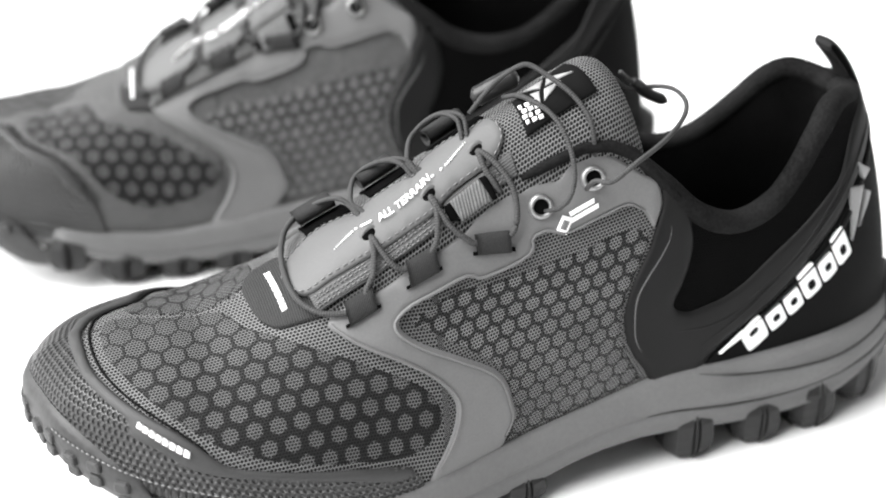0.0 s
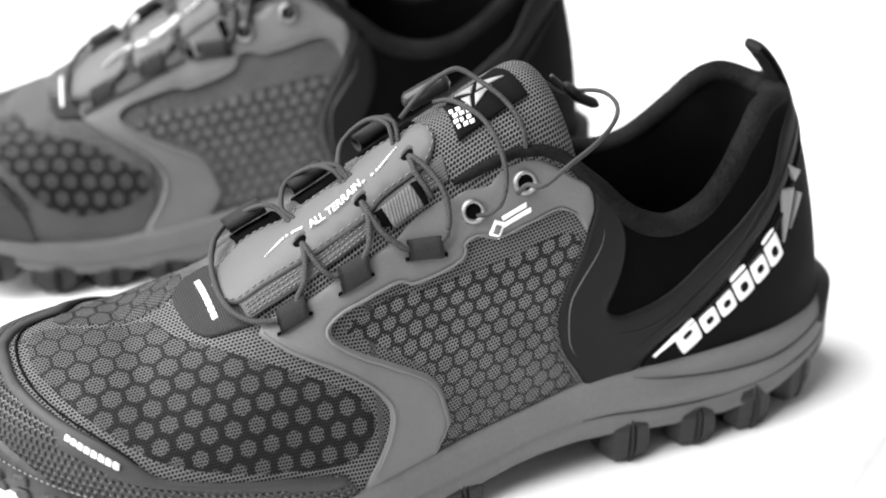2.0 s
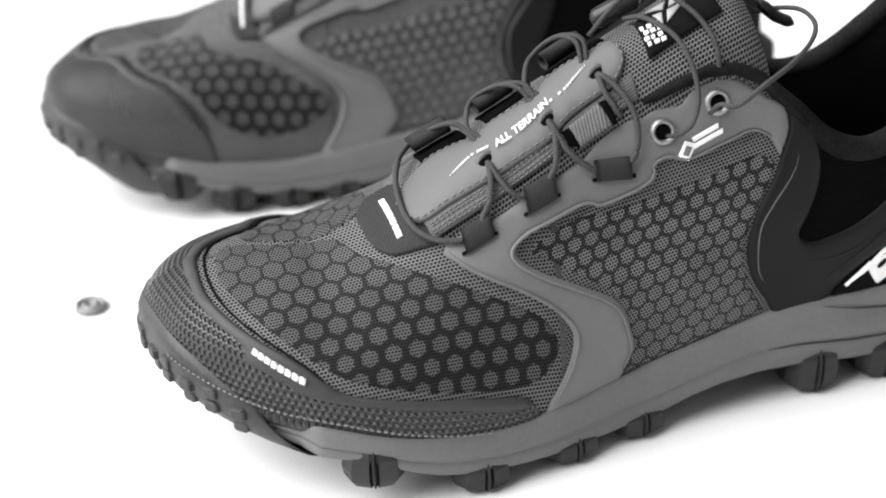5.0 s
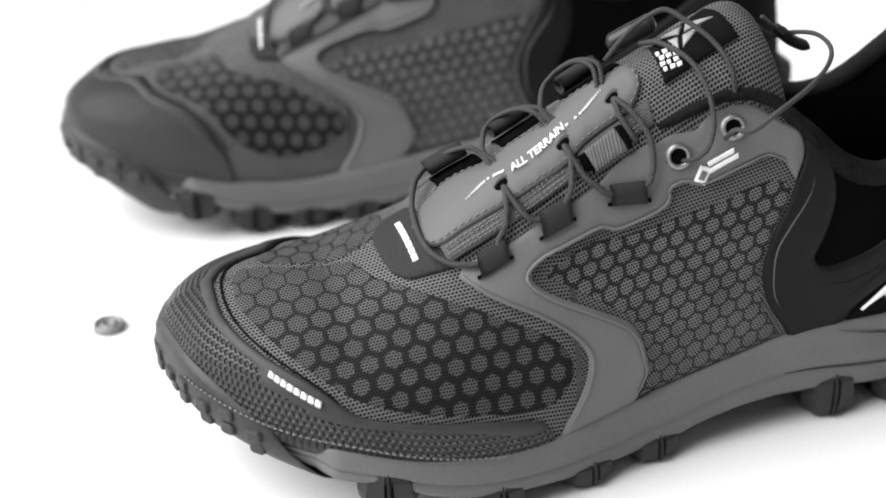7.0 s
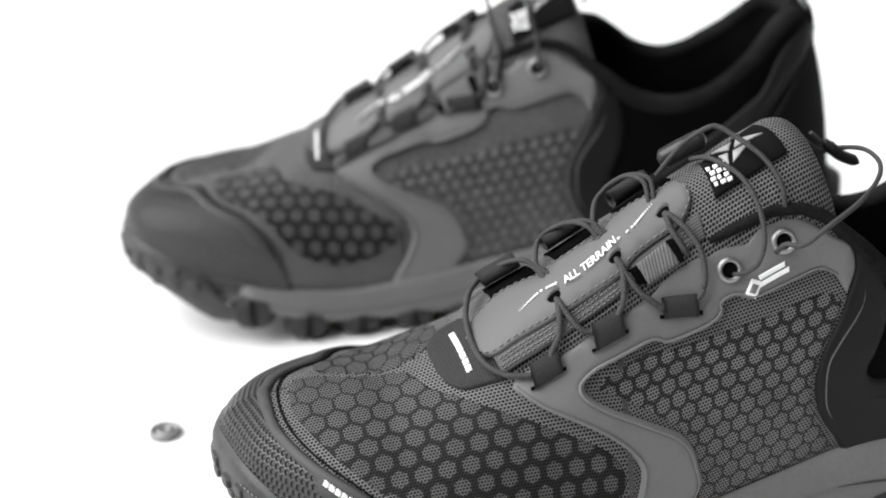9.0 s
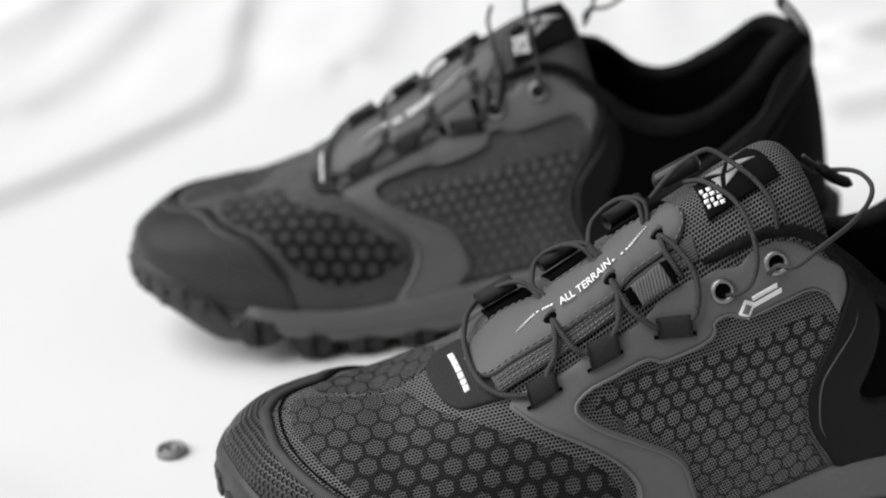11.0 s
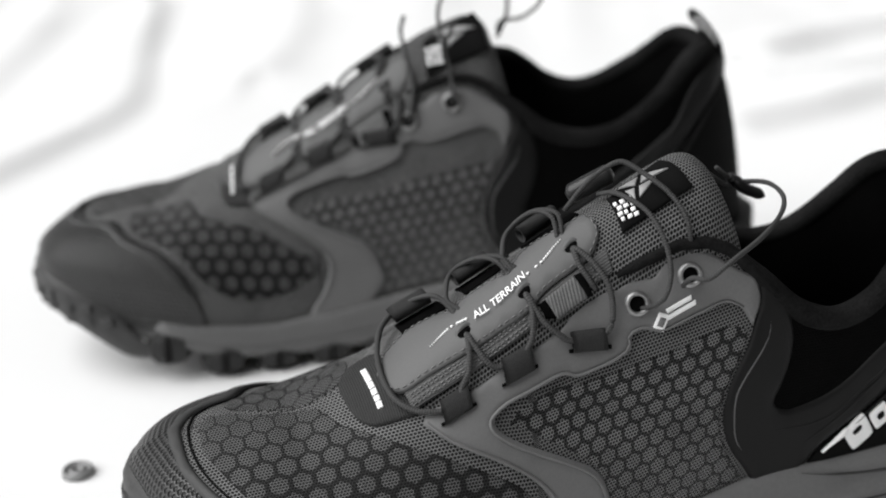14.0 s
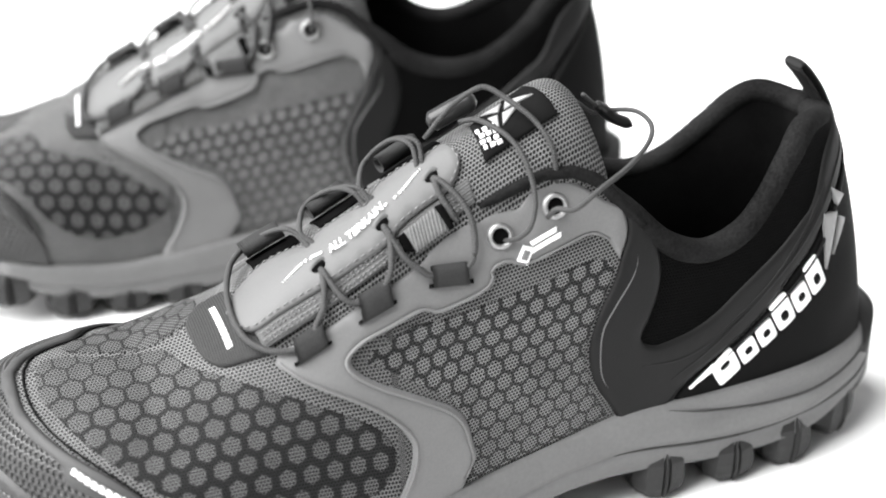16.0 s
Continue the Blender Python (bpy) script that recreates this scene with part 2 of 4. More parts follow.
    def rim(self, s):
        """The h at which the upper ends: the collar, the edges of the throat, or the ridge in front of it."""
        x, _ = self.base(s)
        front = [(-.02, .125), (.01, .1165), (.027, .115), (.0416, .102)]
        shift = np.clip((x - .03) / .02, 0, 1) if self.other else 0.0
        outer = smooth_table(x - .010 * shift, front + [(.0547, .089), (.07, .0838), (.086, .088), (.098, .097), (.110, .108), (.122, .115), (.134, .116), (.148, .113)])
        outer = outer + (.006 * np.interp(x, [.035, .06, .10, .12], [0, 1, 1, 0]) if self.other else 0)
        inner = smooth_table(x - .003 * shift, front + [(.0547, .091), (.07, .0865), (.085, .088), (.0975, .094), (.110, .1025), (.122, .111), (.134, .1155), (.148, .1135)])
        collar = self.level(s, np.where((np.mod(s, 2.0) > 1) != self.other, inner, outer))
        throat = self.inset(s, table(x, [(-.074, .0), (-.070, .007), (-.06, .0115), (-.04, .015), (-.01, .0175), (.02, .022), (.03, .026)]))
        throat = np.maximum(throat, np.interp(x, [-.02, 0, .03, .04], [0, .60, .585, .585]))
        return np.where(x < -.074, 1.0, np.where(x < .03, np.minimum(throat, collar), collar))

# ---- building ----
from mathutils.geometry import delaunay_2d_cdt


def solid(name, verts, faces, mat, parent=None, label="", uv=None, smooth=True):
    """One mesh object from arrays, under a thing or a part."""
    me = bpy.data.meshes.new(name)
    me.from_pydata([tuple(v) for v in np.asarray(verts, float)], [], [tuple(int(i) for i in f) for f in faces])
    me.materials.append(mat)
    if smooth:
        me.polygons.foreach_set("use_smooth", [True] * len(me.polygons))
    if uv is not None:
        layer = me.uv_layers.new(name="UVMap")
        idx = np.empty(len(me.loops), int)
        me.loops.foreach_get("vertex_index", idx)
        layer.data.foreach_set("uv", np.asarray(uv, float)[idx].ravel())
    me.update()
    ob = new(name, me)
    if parent is not None:
        ob.parent = parent
    if label:
        ob["label"] = label
    return ob


def grid_faces(n, m, close=False, flip=False):
    out = []
    for i in range(n if close else n - 1):
        for j in range(m - 1):
            a, b = i * m + j, ((i + 1) % n) * m + j
            f = (a, b, b + 1, a + 1)
            out.append(f[::-1] if flip else f)
    return out


def sweep(path, radius, sides=8, flat=1.0, up=None, caps=True):
    """A tube along a path; flat squashes it across its second axis. Returns verts, faces, uv."""
    p = np.asarray(path, float)
    n = len(p)
    t = np.gradient(p, axis=0)
    t /= np.maximum(np.linalg.norm(t, axis=1, keepdims=True), 1e-9)
    a = np.array(up if up is not None else (0.31, 0.2, 0.93), float)
    rad = np.broadcast_to(np.asarray(radius, float), (n,))
    verts, uv = [], []
    run = np.r_[0, np.cumsum(np.linalg.norm(np.diff(p, axis=0), axis=1))]
    for i in range(n):
        ref = a if a.ndim == 1 else a[i]
        side = np.cross(t[i], ref)
        side /= max(np.linalg.norm(side), 1e-9)
        top = np.cross(side, t[i])
        for k in range(sides):
            w = 2 * math.pi * k / sides
            verts.append(p[i] + rad[i] * (math.cos(w) * side + flat * math.sin(w) * top))
            uv.append((run[i], k / sides * rad[i] * 6))
    faces = [(i * sides + k, i * sides + (k + 1) % sides, (i + 1) * sides + (k + 1) % sides, (i + 1) * sides + k) for i in range(n - 1) for k in range(sides)]
    if caps:
        faces += [tuple(range(sides))[::-1], tuple((n - 1) * sides + k for k in range(sides))]
    return np.array(verts), faces, np.array(uv)


def ring_of(outline, step, scale):
    """A closed smooth outline through control points, evenly spaced in metres. A point given twice makes a corner."""
    p = np.array(list(outline) + [outline[0]], float) * scale
    pieces, start = [], 0
    corners = [i for i in range(1, len(p)) if np.allclose(p[i], p[i - 1])]
    if corners:
        p = np.vstack([p[:-1], p[:1]])
        q = np.roll(p[:-1], -corners[0], axis=0)
        q = np.vstack([q, q[:1]])
        cuts = [0] + [i for i in range(1, len(q)) if np.allclose(q[i], q[i - 1])] + [len(q)]
        for a, b in zip(cuts[:-1], cuts[1:]):
            seg = q[a:b]
            if len(seg) > 1:
                d = np.linalg.norm(np.diff(seg, axis=0), axis=1).sum()
                pieces.append(spline(seg, max(int(d / step), 3))[:-1])
        c = np.vstack(pieces)
    else:
        q = np.vstack([p[-3:-1], p, p[1:3]])
        c = spline(q, 4000)
        k0, k1 = np.argmin(np.linalg.norm(c[:1500] - p[0], axis=1)), 2500 + np.argmin(np.linalg.norm(c[2500:] - p[0], axis=1))
        c = c[k0:k1]
        d = np.linalg.norm(np.diff(c, axis=0), axis=1).sum()
        c = c[np.linspace(0, len(c) - 1, max(int(d / step), 8), endpoint=False).astype(int)]
    keep = [0]
    for i in range(1, len(c)):
        if np.linalg.norm(c[i] - c[keep[-1]]) > step * .3:
            keep.append(i)
    c = c[keep]
    x, y = c[:, 0], c[:, 1]
    if (x * np.roll(y, -1) - y * np.roll(x, -1)).sum() < 0:
        c = c[::-1]
    return c


def shrink(c, d):
    t = np.roll(c, -1, axis=0) - np.roll(c, 1, axis=0)
    t /= np.maximum(np.linalg.norm(t, axis=1, keepdims=True), 1e-12)
    return c + d * np.stack([-t[:, 1], t[:, 0]], 1)


def within(c, pts):
    x, y = pts[:, 0][:, None], pts[:, 1][:, None]
    a, b = c, np.roll(c, -1, axis=0)
    hit = (a[:, 1] > y) != (b[:, 1] > y)
    with np.errstate(divide="ignore", invalid="ignore"):
        cut = (b[:, 0] - a[:, 0]) * (y - a[:, 1]) / (b[:, 1] - a[:, 1]) + a[:, 0]
    return (np.sum(hit & (x < cut), axis=1) % 2) == 1


def panel(surface, outline, thick, scale, step=.0012, fill=.003, round_by=.0006, lift=0.0):
    """A raised patch of a surface inside an outline, with rounded edges. surface(a, b, off) gives places. Returns verts, faces, uv."""
    c = ring_of(outline, step, scale)
    inner = shrink(c, round_by)
    lo, hi = inner.min(0), inner.max(0)
    gx, gy = np.meshgrid(np.arange(lo[0], hi[0], fill), np.arange(lo[1], hi[1], fill))
    gy = gy + (np.arange(gx.shape[1]) % 2) * fill * .5
    g = np.stack([gx.ravel(), gy.ravel()], 1)
    g = g[within(inner, g)]
    if len(g):
        near = np.min(np.linalg.norm(g[:, None] - inner[None], axis=2), axis=1)
        g, near = g[near > step * .8], near[near > step * .8]
    allp = np.vstack([inner, g]) if len(g) else inner
    n = len(inner)
    vs, _, fs, origin, _, _ = delaunay_2d_cdt([Vector(p) for p in allp], [(i, (i + 1) % n) for i in range(n)], [], 1, 1e-7)
    v2 = np.array([tuple(v) for v in vs])
    where = {}
    for k, o in enumerate(origin):
        for i in o:
            where[i] = k
    m = len(v2)
    ring = len(c)
    flat = np.vstack([v2, c, c])
    off = np.r_[np.full(m, thick), np.full(ring, thick * .55), np.full(ring, -.0008)] + lift
    p = surface(flat[:, 0] / scale[0], flat[:, 1] / scale[1], off)
    faces = [tuple(f) for f in fs]
    for i in range(ring):
        j = (i + 1) % ring
        if i in where and j in where:
            faces.append((where[j], where[i], m + i, m + j))
        faces.append((m + j, m + i, m + ring + i, m + ring + j))
    return p, faces, flat


SIDE = np.array([.37, .095])
TOP = np.array([1.0, .055])


class Shape(Last):
    """The last with its helpers for the top of the foot and for the cloth's coordinates."""
    def at_x(self, x, far):
        u = np.linspace(0, 2, len(self.loop))
        half = len(self.loop) // 2 + 1
        seg, uu = (self.loop[:half], u[:half]) if not far else (self.loop[half - 1:][::-1], u[half - 1:][::-1])
        return np.interp(-np.asarray(x), -seg[:, 0], uu)

    def side(self, s, h, off=0.0):
        return self.point(s, h, off)

    def top(self, x, q, off=0.0):
        """x along the shoe; q across: 0 the ridge, -1 the sole on one side, 1 on the other."""
        x, q = np.asarray(x, float), np.asarray(q, float)
        if self.other:
            x = x - .0055 * np.interp(x, [-.10, -.075, -.06, -.01, .01, .03], [0, 0, 1, 1, .5, 0])
        s = np.where(q <= 0, self.at_x(x, False), self.at_x(x, True))
        h = np.clip(1 - np.abs(q), 0, 1)
        n0, n1 = self.normal(s, h), None
        mid = np.clip(1 - np.abs(q) / .12, 0, 1)[..., None]
        other = np.where(q <= 0, self.at_x(x, True), self.at_x(x, False))
        n1 = self.normal(other, h)
        n = n0 * (1 - mid / 2) + n1 * mid / 2
        n /= np.linalg.norm(n, axis=-1, keepdims=True)
        return self._point(s, h) + n * np.broadcast_to(np.asarray(off, float), x.shape)[..., None]

    def cloth(self, s, h):
        """Coordinates in metres along and up the upper's cloth."""
        k = np.linspace(0, 1, 15)
        p = self._point(np.asarray(s)[:, None], np.asarray(h)[:, None] * k)
        return np.stack([np.asarray(s) * .385, np.linalg.norm(np.diff(p, axis=1), axis=2).sum(1)], 1)


def forward(s):
    """How far the other shoe's pieces lie towards its toe, beyond those of this one."""
    return float(np.interp(s, [.35, .415, .4625, .536, .602, .66, .74], [0, .006, .009, .023, .022, .016, 0]))


def mirrored_outline(o):
    return [(2 - s, h) for s, h in o][::-1]


# outlines of the upper's pieces, as (s, h) on the last
SADDLE = [(.589, -.02), (.589, -.02), (.579, .044), (.572, .072), (.562, .125), (.557, .173), (.558, .212), (.567, .259), (.580, .307), (.604, .383), (.626, .45), (.643, .514), (.654, .574), (.659, .615), (.653, .640), (.638, .634), (.607, .626),
          (.580, .630), (.553, .618), (.533, .618), (.520, .640), (.500, .655), (.484, .642), (.478, .626), (.470, .628), (.456, .608), (.4435, .594), (.435, .618), (.425, .626), (.412, .614), (.395, .579), (.379, .530), (.367, .493), (.352, .462), (.352, .462), (.349, .40), (.357, .350), (.357, .350),
          (.365, .395), (.374, .420), (.385, .437), (.405, .440), (.430, .444), (.444, .451), (.460, .483), (.470, .486), (.475, .451), (.519, .468), (.536, .501), (.567, .513), (.591, .520), (.602, .498), (.596, .447), (.5775, .386), (.545, .306), (.518, .243), (.505, .188), (.499, .129), (.496, .081), (.504, .041), (.513, -.02), (.513, -.02)]
HEEL_PIECE = [(.3505, .455), (.3505, .455), (.348, .40), (.3555, .348), (.362, .306), (.377, .25), (.385, .196), (.384, .145), (.375, .084), (.361, .030), (.352, -.02), (.352, -.02), (.312, -.02), (.312, -.02), (.290, .030), (.267, .058), (.237, .086), (.206, .130), (.180, .180), (.149, .229), (.128, .272), (.09, .34), (.05, .40), (.012, .43), (.012, .43),
              (.012, .485), (.012, .485), (.07, .46), (.11, .41), (.142, .318), (.163, .284), (.193, .240), (.227, .196), (.2576, .157), (.282, .138), (.305, .131), (.322, .132), (.334, .148), (.3365, .166), (.3295, .195), (.322, .24), (.319, .287), (.322, .34), (.328, .39), (.335, .43), (.335, .43)]
HEEL_STRIPE = [(.308, -.02), (.308, -.02), (.287, .028), (.264, .055), (.234, .083), (.203, .126), (.177, .176), (.146, .225), (.125, .268), (.09, .333), (.05, .393), (.012, .423), (.012, .423), (.012, -.02), (.012, -.02)]
DARK_TEXTILE = [(.345, .42), (.336, .40), (.327, .34), (.324, .287), (.327, .24), (.334, .195), (.3405, .166), (.337, .140), (.322, .123), (.305, .122), (.282, .129), (.2576, .148), (.227, .187), (.193, .231), (.163, .275), (.142, .309), (.11, .40), (.07, .45)]
TOE_EDGE = [(.606, .080), (.640, .110), (.685, .115), (.731, .117), (.758, .126), (.772, .165), (.788, .228), (.812, .297), (.865, .388), (.922, .472), (.98, .535), (1.04, .59), (1.09, .67), (1.122, .655), (1.166, .525), (1.2045, .419), (1.223, .310), (1.243, .195), (1.258, .09)]
TOE_CAP = [(.587, -.02), (.587, -.02)] + TOE_EDGE + [(1.27, -.02), (1.27, -.02)]
HEX_LATERAL = [(.985, .63), (1.02, .68), (1.015, .82), (.96, .965), (.86, 1.0), (.775, 1.0), (.737, .95), (.722, .80), (.700, .68), (.675, .565), (.650, .475), (.628, .408), (.605, .342), (.586, .284), (.574, .222), (.573, .170), (.589, .122), (.616, .120), (.6465, .137), (.685, .142), (.730, .168), (.7654, .224), (.7947, .318), (.831, .421), (.889, .535), (.94, .585)]
HEX_MEDIAL = [(.875, .79), (.862, .86), (.80, .90), (.750, .80), (.735, .62), (.706, .520), (.663, .430), (.629, .318), (.600, .235), (.596, .181), (.621, .138), (.661, .119), (.697, .112), (.718, .136), (.736, .196), (.7536, .305), (.776, .437), (.808, .561), (.845, .68)]
HEX_TOP = [(.925, .70), (.962, .80), (.955, .955), (.86, 1.0), (.775, 1.0), (.742, .93), (.733, .78)] + HEX_MEDIAL[4:]
HEX_MID = [(.589, .470), (.564, .480), (.542, .477), (.512, .440), (.482, .420), (.456, .403), (.429, .388), (.401, .382), (.379, .374), (.369, .360), (.362, .345), (.366, .306), (.380, .25), (.389, .196), (.388, .145), (.379, .084), (.365, .01), (.365, .01), (.508, .01), (.508, .01), (.500, .045), (.498, .083), (.501, .165), (.516, .250), (.542, .325), (.572, .41)]


WINDOW_EDGE = [(.366, .404), (.373, .420), (.383, .440), (.405, .444), (.430, .448), (.443, .455), (.4585, .487), (.472, .490), (.478, .455), (.519, .472), (.536, .505), (.567, .517), (.592, .524), (.606, .500), (.600, .447), (.5815, .383), (.549, .302), (.522, .239), (.509, .187), (.503, .129), (.500, .081), (.508, .038)]
FORE_EDGE = [(.656, .61), (.652, .574), (.641, .514), (.624, .45), (.602, .383), (.578, .307), (.565, .259), (.5555, .212), (.5545, .173), (.559, .125), (.569, .072), (.577, .040)]
HEEL_EDGE = [(.342, .375), (.342, .325), (.349, .291), (.363, .254), (.374, .219), (.3765, .17), (.3735, .114), (.360, .055)]
TOE_SEAM = [(.7757, .185), (.788, .238), (.811, .308), (.842, .376), (.882, .447), (.922, .513), (.96, .551), (1.001, .594), (1.04, .612), (1.09, .688), (1.124, .672), (1.17, .54), (1.2085, .43), (1.227, .318), (1.247, .20), (1.262, .10)]
RIDGE_A = [(.305, .05), (.245, .115), (.18, .215), (.135, .295), (.095, .37), (.05, .43)]
RIDGE_B = [(.335, .10), (.30, .088), (.265, .105), (.21, .17), (.165, .255), (.125, .345)]
STRIPE_EDGE = [(.262, .045), (.21, .112), (.145, .205), (.105, .29), (.065, .37), (.02, .425)]


TOE_RIM = [(.602, .074), (.640, .112)] + TOE_EDGE[2:-1] + [(1.252, .10), (1.229, .154), (1.208, .285), (1.171, .415), (1.122, .562), (1.080, .595), (1.041, .53), (.99, .472), (.944, .428), (.905, .375), (.878, .330), (.852, .280), (.842, .195), (.8145, .150), (.7955, .100), (.768, .078), (.73, .084), (.685, .082), (.645, .070), (.615, .048)]


def bottom_of(x):
    return table(x, [(-.154, .031), (-.14, .0275), (-.125, .0225), (-.114, .0192), (-.1006, .0176), (-.093, .0158), (-.085, .0120), (-.077, .0093), (-.069, .0078), (-.06, .0066), (-.05, .0060), (-.035, .0053), (-.02, .0055), (0, .0072), (.0107, .0098), (.021, .0114), (.035, .0122), (.05, .0118), (.067, .0104), (.08, .0100), (.094, .0106), (.113, .0132), (.13, .018), (.145, .024), (.157, .028)])


def sole_ring(last, s, out, z):
    """A ring round the sole, out metres beyond the last."""
    x, y = last.base(s)
    e = 1e-3
    x1, y1 = last.base(s + e)
    x0, y0 = last.base(s - e)
    tx, ty = x1 - x0, y1 - y0
    d = np.maximum(np.hypot(tx, ty), 1e-12)
    nx, ny = ty / d, -tx / d
    sign = np.where(nx * (x - 0) + ny * y * 4 >= 0, 1, -1)
    sgn = 1 if np.median(sign) > 0 else -1
    return np.stack([x + sgn * nx * out, y + sgn * ny * out, z], 1)


def build_upper(last, root):
    upper_s = np.linspace(0, 2, 330, endpoint=False)
    rim = last.rim(upper_s)
    k = np.linspace(-.02, 1, 40)
    h = rim[:, None] * k
    s = np.broadcast_to(upper_s[:, None], h.shape)
    uv = last.cloth(s.ravel(), np.clip(h, 0, 1).ravel())
    p = last.point(s, h).reshape(-1, 3)
    front = p[:, 0] < -.035
    uv[front, 0], uv[front, 1] = p[front, 0] * 1.08, .016 + p[front, 2] * .72 + np.where(s.ravel()[front] < 1, p[front, 1], -p[front, 1]) * .72
    upper = solid("upper", p, grid_faces(330, 40, close=True, flip=True), M_MESH, root, "grey open mesh upper", uv)

    def patch(name, outline, thick, mat, label="", far=False, plan=False, **more):
        if last.other and not far and outline in (SADDLE, HEX_MID):
            drop = .05 if outline is HEX_MID else 0.0
            outline = [(a + forward(a), b - (drop if b > .35 else 0)) for a, b in outline]
        p, f, flat = panel(last.side, mirrored_outline(outline) if far else outline, thick, SIDE, **more)
        uv = last.cloth(flat[:, 0] / SIDE[0], np.clip(flat[:, 1] / SIDE[1], 0, 1))
        if plan:
            uv[:, 0] = p[:, 0] * 1.08
            uv[:, 1] = .016 + p[:, 2] * .72 + p[:, 1] * (.72 if not far else -.72)
        return solid(name, p, f, mat, upper, label, uv)

    for far in (False, True):
        medial = far != last.other
        fore = patch("honeycomb_panel", HEX_LATERAL if not medial else HEX_MEDIAL if last.other else HEX_TOP, .0003, M_HEX, "grey honeycomb mesh", far, plan=True)
        patch("honeycomb_panel", HEX_MID, .0003, M_HEX_FINE, "grey honeycomb mesh", far)
        patch("saddle_overlay", SADDLE, .0011, M_SADDLE, "smooth grey moulded overlay", far, round_by=.0009)
        rim_s = np.linspace(.02, .352, 24)
        rim_h = last.rim(2 - rim_s if far else rim_s) + .01
        low = [p for p in DARK_TEXTILE if p[0] > .02]
        patch("collar_panel", low + [(.02, .468), (.02, .468), (.02, rim_h[0]), (.02, rim_h[0])] + list(zip(rim_s[1:], rim_h[1:])), .0006, M_TEXTILE, "black knit panel", far)
        rim_s = np.linspace(.30, .352, 12)
        rim_h = last.rim(2 - rim_s if far else rim_s)
        patch("collar_panel", list(zip(rim_s, rim_h + .02)) + list(zip(rim_s[::-1], rim_h[::-1] - .03)), .0005, M_TEXTILE, "black knit panel", far)
        patch("heel_overlay", HEEL_PIECE, .0016, M_HEEL, "dark grey moulded overlay", far, round_by=.0012)
        patch("heel_stripe", HEEL_STRIPE, .0009, M_LABEL, "black heel stripe", far)
        for line, radius, mat, label in ((WINDOW_EDGE, .0006, M_SADDLE, "grey piping"), (FORE_EDGE, .0006, M_SADDLE, "grey piping"), (HEEL_EDGE, .00045, M_STRIP, "light grey piping"), (STRIPE_EDGE, .0006, M_HEEL, "dark grey piping"), (RIDGE_A, .0009, M_HEEL, "dark moulded ridge"), (RIDGE_B, .0008, M_HEEL, "dark moulded ridge")):
            if last.other and not far and line in (WINDOW_EDGE, FORE_EDGE):
                line = [(a + forward(a), b) for a, b in line]
            c = spline([(2 - a, b) for a, b in line] if far else line, 90)
            v, f, _ = sweep(last.side(c[:, 0], c[:, 1], np.full(90, .0013)), radius * np.sin(np.linspace(.12, math.pi - .12, 90)) ** .4, 7)
            solid("piping", v, f, mat, upper, label)
    patch("toe_cap", TOE_CAP, .0012, M_TOE, "studded dark rubber toe cap", last.other, round_by=.0008, fill=.0012)
    c = spline([(2 - a, b) for a, b in TOE_SEAM] if last.other else TOE_SEAM, 140)
    v, f, _ = sweep(last.side(c[:, 0], c[:, 1], np.full(140, .0004)), .00045 * np.sin(np.linspace(.12, math.pi - .12, 140)) ** .4, 7)
    solid("seam", v, f, M_LABEL, upper, "black seam")
    patch("toe_rim", TOE_RIM, .0016, M_TOE_RIM, "smooth raised rubber rim", last.other, round_by=.0012)
    return upper


def build_collar(last, root):
    s = np.linspace(-.366, .366, 170)
    rim = last.rim(s)
    rad = np.interp(np.abs(s), [0, .1, .3, .34, .366], [.0038, .0043, .0040, .0034, .0024])
    edge = last.point(s, rim, np.interp(np.abs(s), [.2, .3], [-.0035, -.0014]))
    edge[:, 2] += .0005
    v, f, uv = sweep(edge, rad, 14, up=(0, 0, 1.0))
    collar = solid("collar", v, f, M_COLLAR, root, "padded black knit collar", uv)
    for far in (False, True):
        fs = np.linspace(.336, .476, 40)
        c = last.point(2 - fs if far else fs, np.interp(fs, [.336, .345, .36, .375, .395, .42, .447, .476], [.405, .440, .497, .557, .607, .642, .652, .664]), np.full(40, .0014))
        v, f, uv = sweep(c, np.interp(fs, [.34, .37, .46, .475], [.0014, .0020, .0018, .0009]), 10, up=(0, 0, 1.0))
        solid("collar_band", v, f, M_COLLAR, collar, "black knit band above the eyelets", uv)
    k = np.linspace(0, 1, 14)
    h = rim[:, None] * (1 - .97 * k)
    ss = np.broadcast_to(s[:, None], h.shape)
    off = -.0070 - .003 * np.sin(k * math.pi)
    solid("lining", last.point(ss, h, np.broadcast_to(off, h.shape)).reshape(-1, 3), grid_faces(170, 14), M_LINING, collar, "black cloth lining", last.cloth(ss.ravel(), h.ravel()))
    loop = np.linspace(0, 2, 120, endpoint=False)
    x, y = last.base(loop)
    rows = [np.stack([x * c + .0 * (1 - c), y * c, last.bite(x) + .004 + .0 * c], 1) for c in (.97, .8, .5, .2, .02)]
    v = np.stack(rows, 1).reshape(-1, 3)
    solid("insole", v, grid_faces(120, 5, close=True), M_LINING, collar, "black insole")


